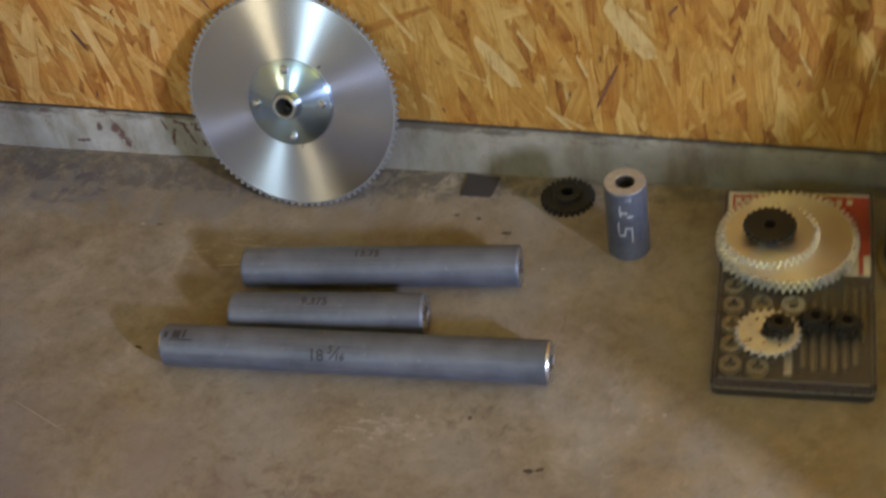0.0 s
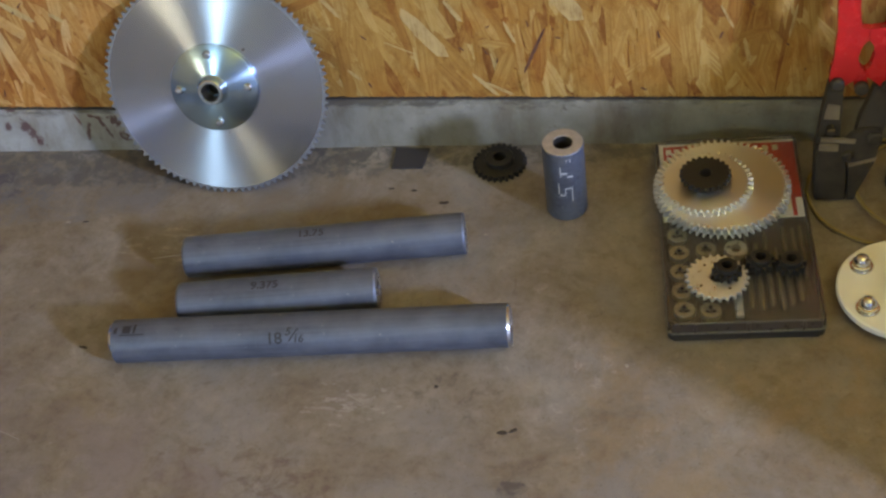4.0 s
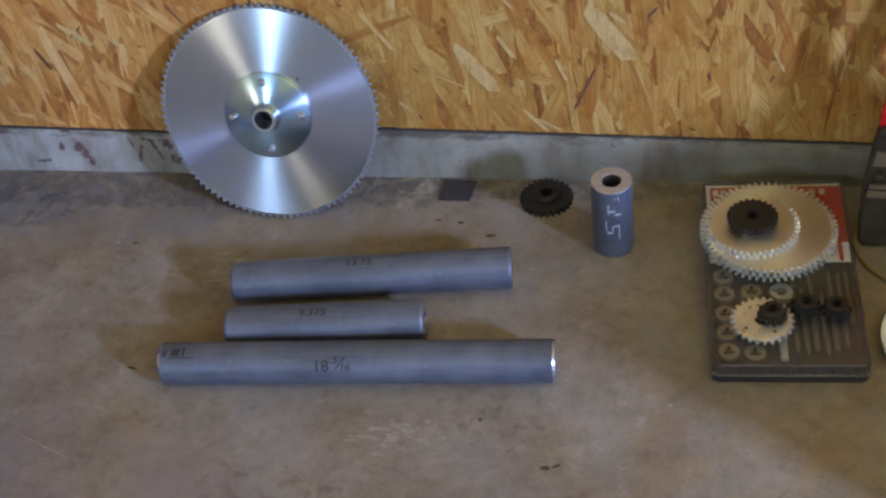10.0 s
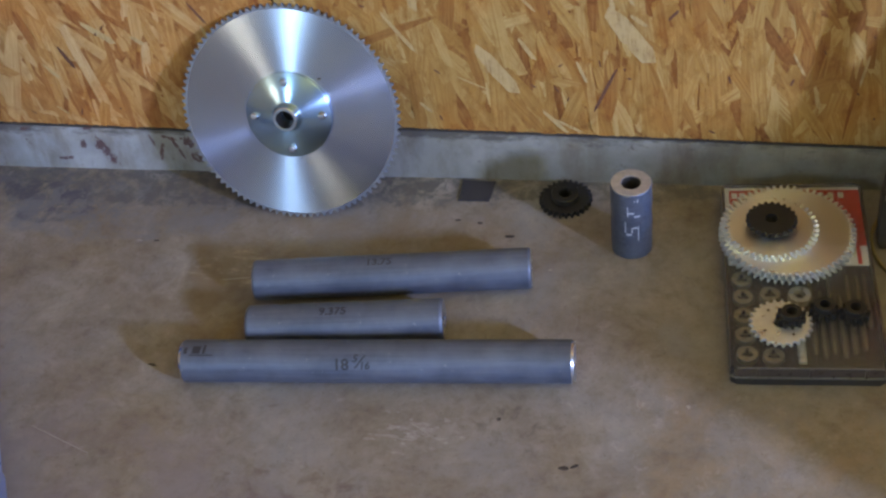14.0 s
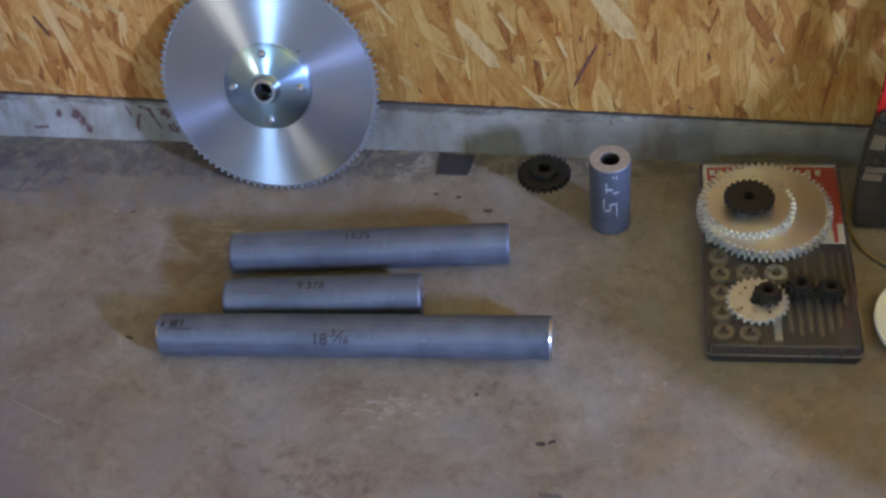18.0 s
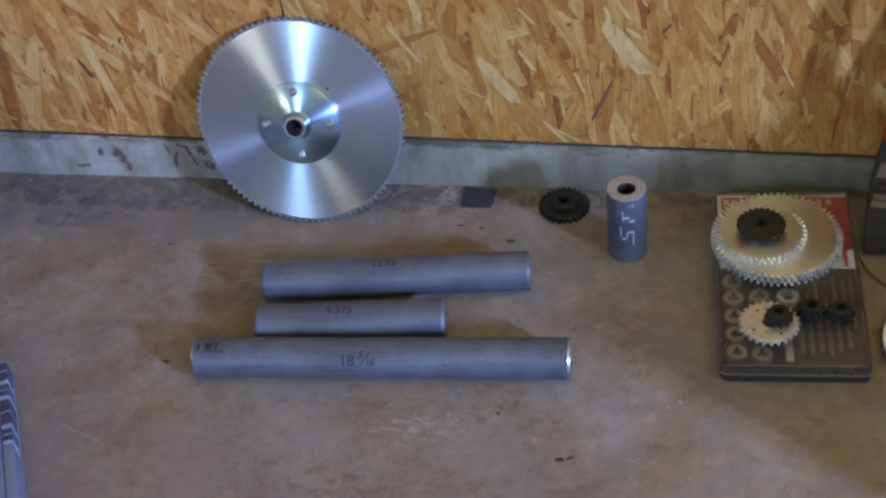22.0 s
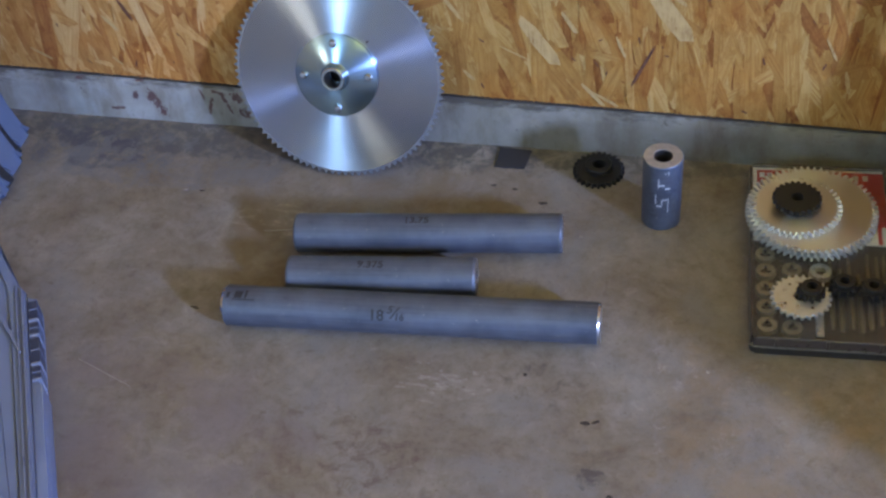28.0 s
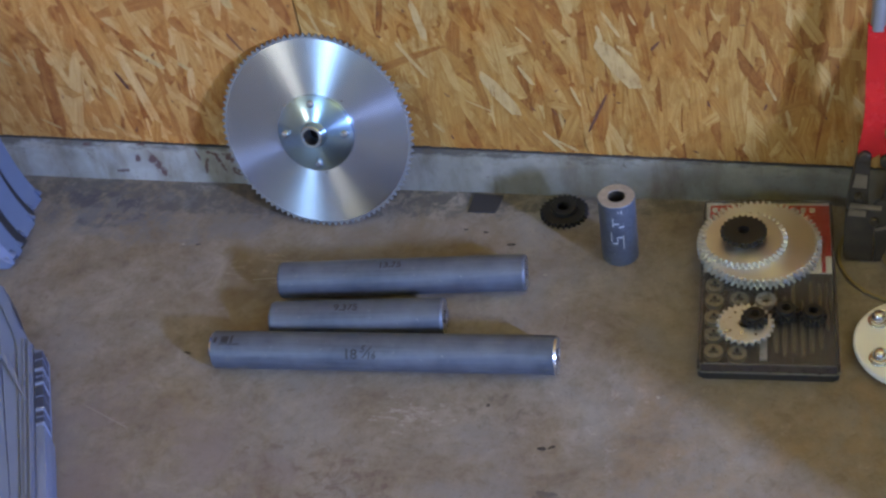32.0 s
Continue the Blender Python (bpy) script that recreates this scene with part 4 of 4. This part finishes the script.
# ---- coiled cord and the dark roll by the cutter ----
cord = thing("coiled_cord", pose(0, 0, 0), "tan cord lying in loose loops on the floor", "cord")


def loop(cx, cy, r, z, wob, seed):
    rnd = random.Random(seed)
    p = [rnd.uniform(0, 6.28) for _ in range(3)]
    pts = []
    for k in range(72):
        a = 2 * math.pi * k / 72
        rr = r * (1 + wob * math.sin(2 * a + p[0]) + wob * 0.5 * math.sin(3 * a + p[1]))
        pts.append((cx + rr * math.cos(a), cy + rr * math.sin(a), z + 0.0012 * math.sin(2 * a + p[2]) + 0.0012))
    part("cord_loop", sweep_bm(pts, 0.0024, 8, True), M_CORD, cord)


loop(0.823, -0.098, 0.094, 0.0028, 0.02, 1)
loop(0.868, -0.092, 0.086, 0.0082, 0.02, 2)
roll = thing("tape_roll", pose(0.862, -0.080, 0.0), "black tape roll lying inside the cord loops", "tape roll")
part("tape_winding", lathe_bm([(0.020, 0.0), (0.0405, 0.0), (0.0420, 0.002), (0.0420, 0.017), (0.0405, 0.019), (0.020, 0.019)], 48, True), M_RUBBER, roll)
part("core", lathe_bm([(0.0185, 0.0), (0.0198, 0.0), (0.0198, 0.0185), (0.0185, 0.0185)], 40, True), M_TRAY, roll, "dark core ring")

# ---- white flange plate ----
flange = thing("white_flange", pose(0.8215, -0.2685, 0.0), "round white-painted hub plate with chrome nuts", "hub plate")
part("base_disc", lathe_bm([(0.0, 0.010), (0.060, 0.010), (0.062, 0.0)], 48), M_DARKSTEEL, flange, "dark lower disc")
part("plate", lathe_bm([(0.009, 0.0102), (0.0730, 0.0102), (0.0745, 0.0115), (0.0745, 0.0175), (0.0725, 0.0192), (0.0195, 0.0196), (0.009, 0.0196)], 80), M_WHITE, flange, "white enamelled disc")
part("post", lathe_bm([(0.0205, 0.0196), (0.0180, 0.0225), (0.0172, 0.0500), (0.0155, 0.0525), (0.0085, 0.0525), (0.0080, 0.0515), (0.0080, 0.020)], 48), M_WHITE, flange, "white tubular post")
part("bore", lathe_bm([(0.0079, 0.0522), (0.0079, 0.021), (0.0, 0.021)], 24), M_BORE, flange, "dark bore")
for k in range(5):
    a = radians(145 + 72 * k)
    x, y = 0.0545 * math.cos(a), 0.0545 * math.sin(a)
    nut = part("acorn_nut", lathe_bm([(0.0, 0.0365), (0.0040, 0.0358), (0.0074, 0.0330), (0.0088, 0.0290), (0.0090, 0.0262), (0.0110, 0.0258), (0.0110, 0.0196)], 24), M_BRIGHT, flange, "domed chrome nut", pose(x, y, 0))
    part("washer", lathe_bm([(0.0, 0.0212), (0.0130, 0.0212), (0.0134, 0.0206), (0.0134, 0.0196)], 24), M_BRIGHT, nut)

ring = thing("bearing_ring", pose(0.829, -0.394, 0.0), "dark bearing ring with a worn brassy edge", "bearing")
part("outer_race", lathe_bm([(0.0290, 0.0), (0.0375, 0.0), (0.0385, 0.001), (0.0385, 0.0125), (0.0375, 0.0135), (0.0300, 0.0135)], 56, True), M_BRASS, ring, "worn brassy outer race")
part("shield", lathe_bm([(0.0160, 0.0115), (0.0295, 0.0115), (0.0295, 0.002), (0.0160, 0.002)], 48, True), M_RUBBER, ring, "black seal")
part("inner_race", lathe_bm([(0.0120, 0.0), (0.0158, 0.0), (0.0158, 0.0135), (0.0120, 0.0135)], 40, True), M_WORNSTEEL, ring, "steel inner race")

# ---- blue-grey plastic cases on the other side ----
EDGE = -63.2
org = thing("parts_organizer", pose(-0.311, -0.409, 0.0, 0, 0, EDGE), "blue-grey translucent parts organizer lying on the floor", "organizer")
# local x runs along the hinge edge, the case reaches towards local -y
OH = 0.056


def org_part(name, pts, z0, z1, mat, label, bevel=0.002):
    return part(name, outline_bm(pts, z0, z1, bevel), mat, org, label)


org_part("body", [(-0.148, -0.34), (0.52, -0.34), (0.52, -0.012), (-0.008, -0.012), (-0.036, -0.027), (-0.140, -0.050), (-0.148, -0.058)], 0.0, OH - 0.0102, M_BLUE, "blue-grey moulded body", 0.004)
org_part("lid_rim", [(-0.150, -0.068), (-0.128, -0.062), (-0.030, -0.036), (-0.010, -0.030), (0.524, -0.028), (0.524, -0.0122), (-0.008, -0.0122), (-0.038, -0.029), (-0.143, -0.052), (-0.150, -0.058)], OH - 0.0100, OH, M_BLUE, "raised blue lid rim", 0.002)
org_part("rim_ridge", [(-0.012, -0.0180), (0.52, -0.0180), (0.52, -0.0155), (-0.012, -0.0155)], OH, OH + 0.0030, M_BLUELIGHT, "thin moulded ridge", 0.001)
org_part("rim_ridge", [(-0.020, -0.0250), (0.52, -0.0240), (0.52, -0.0215), (-0.020, -0.0225)], OH, OH + 0.0025, M_BLUELIGHT, "thin moulded ridge", 0.001)
org_part("lid_shoulder", [(-0.128, -0.0625), (-0.030, -0.0365), (-0.010, -0.0305), (0.520, -0.0285), (0.520, -0.056), (-0.128, -0.064)], OH - 0.0090, OH - 0.0030, M_BLUE, "smooth sloping shoulder of the lid", 0.002)
org_part("hinge_edge", [(0.0, -0.0118), (0.52, -0.0118), (0.52, 0.0), (0.006, 0.0)], 0.018, OH - 0.003, M_BLUE, "smooth hinge edge")
for x0, x1 in ((0.010, 0.040), (0.048, 0.066), (0.074, 0.114), (0.122, 0.140), (0.332, 0.352), (0.360, 0.378), (0.386, 0.420), (0.428, 0.446)):
    # no recess is cut, the slot's shade is in the block's dark colour
    slot = part("hinge_slot", box_bm(x0, x1, -0.0112, 0.0006, 0.028, OH - 0.0027, 0.0004, 1), M_SLOT_SHADE, org, "hinge slot, a dark block toned as recess shade")
    part("hinge_knuckle", box_bm(x1 + 0.001, x1 + 0.005, -0.0112, 0.0014, 0.026, OH - 0.0018, 0.0008, 1), M_BLUELIGHT, org, "small hinge knuckle")
    part("slot_bar", box_bm((x0 + x1) / 2 - 0.001, (x0 + x1) / 2 + 0.001, -0.0105, 0.0010, 0.030, OH - 0.0022, 0.0004, 1), M_BLUE, org)
part("latch", box_bm(0.150, 0.322, -0.0116, 0.0014, 0.012, OH - 0.002, 0.003), M_BLUE, org, "long smooth latch")
org_part("lid_floor", [(-0.146, -0.336), (0.516, -0.336), (0.516, -0.0562), (-0.126, -0.0645), (-0.146, -0.070)], OH - 0.0100, OH - 0.0072, M_BLUEDIM, "cloudy see-through lid", 0.0005)
for x in (0.003, 0.303):
    org_part("pale_strip", [(x - 0.058, -0.335), (x - 0.004, -0.335), (x - 0.004, -0.060), (x - 0.058, -0.064)], OH - 0.0071, OH - 0.0050, M_HAZE, "pale hazy strip between two compartments", 0.0008)
    org_part("divider", [(x - 0.003, -0.335), (x + 0.001, -0.335), (x + 0.001, -0.056), (x + 0.004, -0.0515), (x + 0.094, -0.0235), (x + 0.093, -0.0200), (x + 0.001, -0.0475), (x - 0.003, -0.053)], OH - 0.0070, OH + 0.0022, M_BLUELIGHT, "pale compartment ridge", 0.0008)
shell = thing("upright_plastic_case", pose(0, 0, 0), "tall blue plastic case with black rubber strips, standing by the wall", "plastic case")


def slab(name, y0, y1, foot, top, mat, label, bevel=0.004):
    """One upright rib of the case between two depths; foot is its edge at the floor, where it flares out, top its lean above."""
    pts = [(-0.78, 0.0), (foot - 0.014, 0.0), (foot, 0.010)]
    for k in range(1, 15):
        z = 0.010 + 0.33 * (k / 14) ** 1.6
        pts.append((foot + 0.006 - 0.034 * (1 - math.exp(-z / 0.045)) - 0.04 * top * z, z))
    pts.append((-0.78, 0.34))
    bm = outline_bm(pts, 0.0, y1 - y0, bevel)
    return part(name, bm, mat, shell, label, pose(0, y1, 0, 90, 0, 0))


slab("rib", -0.100, -0.060, -0.492, 0.85, M_CASE, "blue upright rib", 0.006)
slab("rubber_strip", -0.1165, -0.1002, -0.486, 0.85, M_RUBBER, "black rubber strip", 0.001)
slab("rib", -0.161, -0.1167, -0.476, 0.85, M_CASE, "blue upright rib", 0.006)
slab("rubber_strip", -0.1775, -0.1612, -0.4705, 0.85, M_RUBBER, "black rubber strip", 0.001)
slab("rib", -0.204, -0.1777, -0.468, 0.85, M_CASE, "blue upright rib", 0.006)
slab("front_panel", -0.222, -0.2042, -0.468, 0.95, M_BLUE, "smooth blue front panel", 0.006)

# ---- stains and specks ----
stains = (("dirt_spot", M_GRIME, ((0.386, -0.468, 0.0055, 0.0028, -12), (0.3965, -0.4655, 0.0045, 0.0020, 28), (0.279, -0.110, 0.007, 0.0022, 8), (0.237, -0.087, 0.004, 0.0016, 0), (0.306, -0.407, 0.0026, 0.002, 0), (0.208, -0.082, 0.004, 0.0013, 0), (-0.131, -0.356, 0.006, 0.0016, -15), (-0.196, -0.142, 0.004, 0.0010, 5), (0.425, -0.565, 0.004, 0.003, 0))),
          ("pale_fleck", M_PALE, ((-0.219, -0.143, 0.0035, 0.0014, 0), (0.338, -0.167, 0.003, 0.0014, 0), (0.516, -0.372, 0.0025, 0.002, 0))))
seed = 100
stains += (("pale_scratch", M_PALE, ((-0.207, -0.476, 0.046, 0.0006, -22), (0.216, -0.426, 0.014, 0.0006, -32), (-0.062, -0.205, 0.018, 0.0009, 10))),)
for name, mat, spots in stains:
    for x, y, rx, ry, turn in spots:
        seed += 1
        ob = part(name, blob_bm(rx, ry, seed), mat, floor, "", pose(x, y, 0.0001, 0, 0, turn))
# ---- strands of the board wall ----
def strand_sheet(count, x0, x1, z0, z1, face):
    """The pressed wood strands: thin slips of many lengths and directions, the last laid on top."""
    rnd = random.Random(11)
    verts, faces, uvs, sheets = [], [], [], []
    for i in range(count):
        length = rnd.choice((0.034, 0.055, 0.080, 0.110, 0.145)) * rnd.uniform(0.7, 1.3)
        width = rnd.uniform(0.007, 0.020) * (0.7 + length * 4)
        pick = rnd.random()
        cx, cz = rnd.uniform(x0, x1), rnd.uniform(z0 - 0.02, z1)
        upright = 0.78 if cx > 0.35 else 0.52
        a = rnd.gauss(radians(92), radians(9)) if pick < upright else rnd.gauss(radians(120), radians(15)) if pick < 0.90 else rnd.uniform(0, math.pi)
        lay = face - 0.0002 - 0.0016 * (i / count) - rnd.uniform(0, 0.0002)
        tilt = rnd.gauss(0, 0.006)
        c, s = math.cos(a), math.sin(a)
        h, w = length / 2, width / 2
        shape = ((-h, -w * rnd.uniform(0.2, 0.9)), (-h * rnd.uniform(0.3, 0.7), -w), (h * rnd.uniform(0.2, 0.7), -w * rnd.uniform(0.8, 1)), (h, -w * rnd.uniform(0.0, 0.8)),
                 (h * rnd.uniform(0.85, 1.0), w * rnd.uniform(0.2, 0.9)), (h * rnd.uniform(0.0, 0.6), w), (-h * rnd.uniform(0.3, 0.8), w * rnd.uniform(0.8, 1)), (-h * rnd.uniform(0.85, 1.0), w * rnd.uniform(0.1, 0.8)))
        base, off = len(verts), (rnd.uniform(0, 9), rnd.uniform(0, 9))
        pts = [(cx + c * p - s * q, cz + s * p + c * q, p, q) for p, q in shape]
        low, high = min(p[0] for p in pts), max(p[0] for p in pts)
        if low < JOINT + 0.0014 and high > JOINT - 0.0014:
            away = JOINT - 0.0014 - high if cx < JOINT else JOINT + 0.0014 - low
            pts = [(x + away, z, p, q) for x, z, p, q in pts]
        rise = max(board_foot(x) + 0.0012 - z for x, z, p, q in pts)
        if rise > 0:
            pts = [(x, z + rise, p, q) for x, z, p, q in pts]
        for x, z, p, q in pts:
            verts.append((x, lay + tilt * q, z))
            uvs.append((p + off[0], q + off[1]))
        faces.append(tuple(range(base, base + 8)))
        sheets.append(1 if cx < JOINT else 0)
    data = bpy.data.meshes.new("wood_strands")
    data.from_pydata(verts, [], faces)
    layer_uv = data.uv_layers.new(name="UVMap")
    for loop_ in data.loops:
        layer_uv.data[loop_.index].uv = uvs[loop_.vertex_index]
    data.materials.append(M_STRAND)
    data.materials.append(M_STRAND_DAYLIT)
    data.polygons.foreach_set("material_index", sheets)
    ob = new("wood_strands", data)
    ob.parent = wall_north
    return tagged(ob, "pressed wood strands in many tones", kind="stuff")


strand_sheet(5200, -0.85, 1.15, 0.07, 0.62, 0.010)


def slivers(name, mat, items, label):
    """Single chips on the face of the board: places, length, width and direction in degrees."""
    bm = bmesh.new()
    rnd = random.Random(5)
    for x, z, length, width, turn in items:
        c, q = math.cos(radians(turn)), math.sin(radians(turn))
        h, w = length / 2, width / 2
        vs, lift = [], 0.0079 - 0.0006 * rnd.random()
        for p, r in ((-h, -w * 0.4), (-h * 0.6, -w), (h * 0.5, -w * rnd.uniform(0.7, 1)), (h, -w * 0.3), (h * 0.8, w * 0.7), (0, w), (-h * 0.8, w * 0.8)):
            vs.append(bm.verts.new((x + c * p - q * r, lift, max(z + q * p + c * r, board_foot(x) + 0.0012))))
        bm.faces.new(vs)
    ob = part(name, bm, mat, wall_north, label, smooth=None)
    return tagged(ob, kind="stuff")


rnd_s = random.Random(21)
slivers("bark_slivers", worn("dark_bark", (0.150, 0.062, 0.030), 0.7, 0, 0.4, 120), [(0.396, 0.148, 0.078, 0.0045, 66), (0.480, 0.262, 0.020, 0.004, 50), (-0.322, 0.190, 0.040, 0.006, 112), (-0.120, 0.262, 0.040, 0.004, 120)] + [(rnd_s.uniform(-0.7, 0.9), rnd_s.uniform(0.08, 0.5), rnd_s.uniform(0.004, 0.012), rnd_s.uniform(0.0012, 0.003), rnd_s.gauss(100, 40)) for _ in range(90)], "small dark bark slivers")
slivers("pale_chips", chip_wood("pale_wood_chip", (0.475, 0.330, 0.135), radians(-30)), [(0.260, 0.178, 0.092, 0.020, 123), (0.330, 0.096, 0.050, 0.006, 130), (0.428, 0.231, 0.100, 0.026, 124), (-0.265, 0.230, 0.055, 0.010, 140), (-0.120, 0.345, 0.060, 0.016, 112), (0.140, 0.235, 0.075, 0.006, 122), (0.160, 0.300, 0.070, 0.012, 100)] + [(rnd_s.uniform(-0.7, 0.9), rnd_s.uniform(0.08, 0.5), rnd_s.uniform(0.015, 0.05), rnd_s.uniform(0.002, 0.007), rnd_s.gauss(122, 18)) for _ in range(45)], "pale raised wood chips")
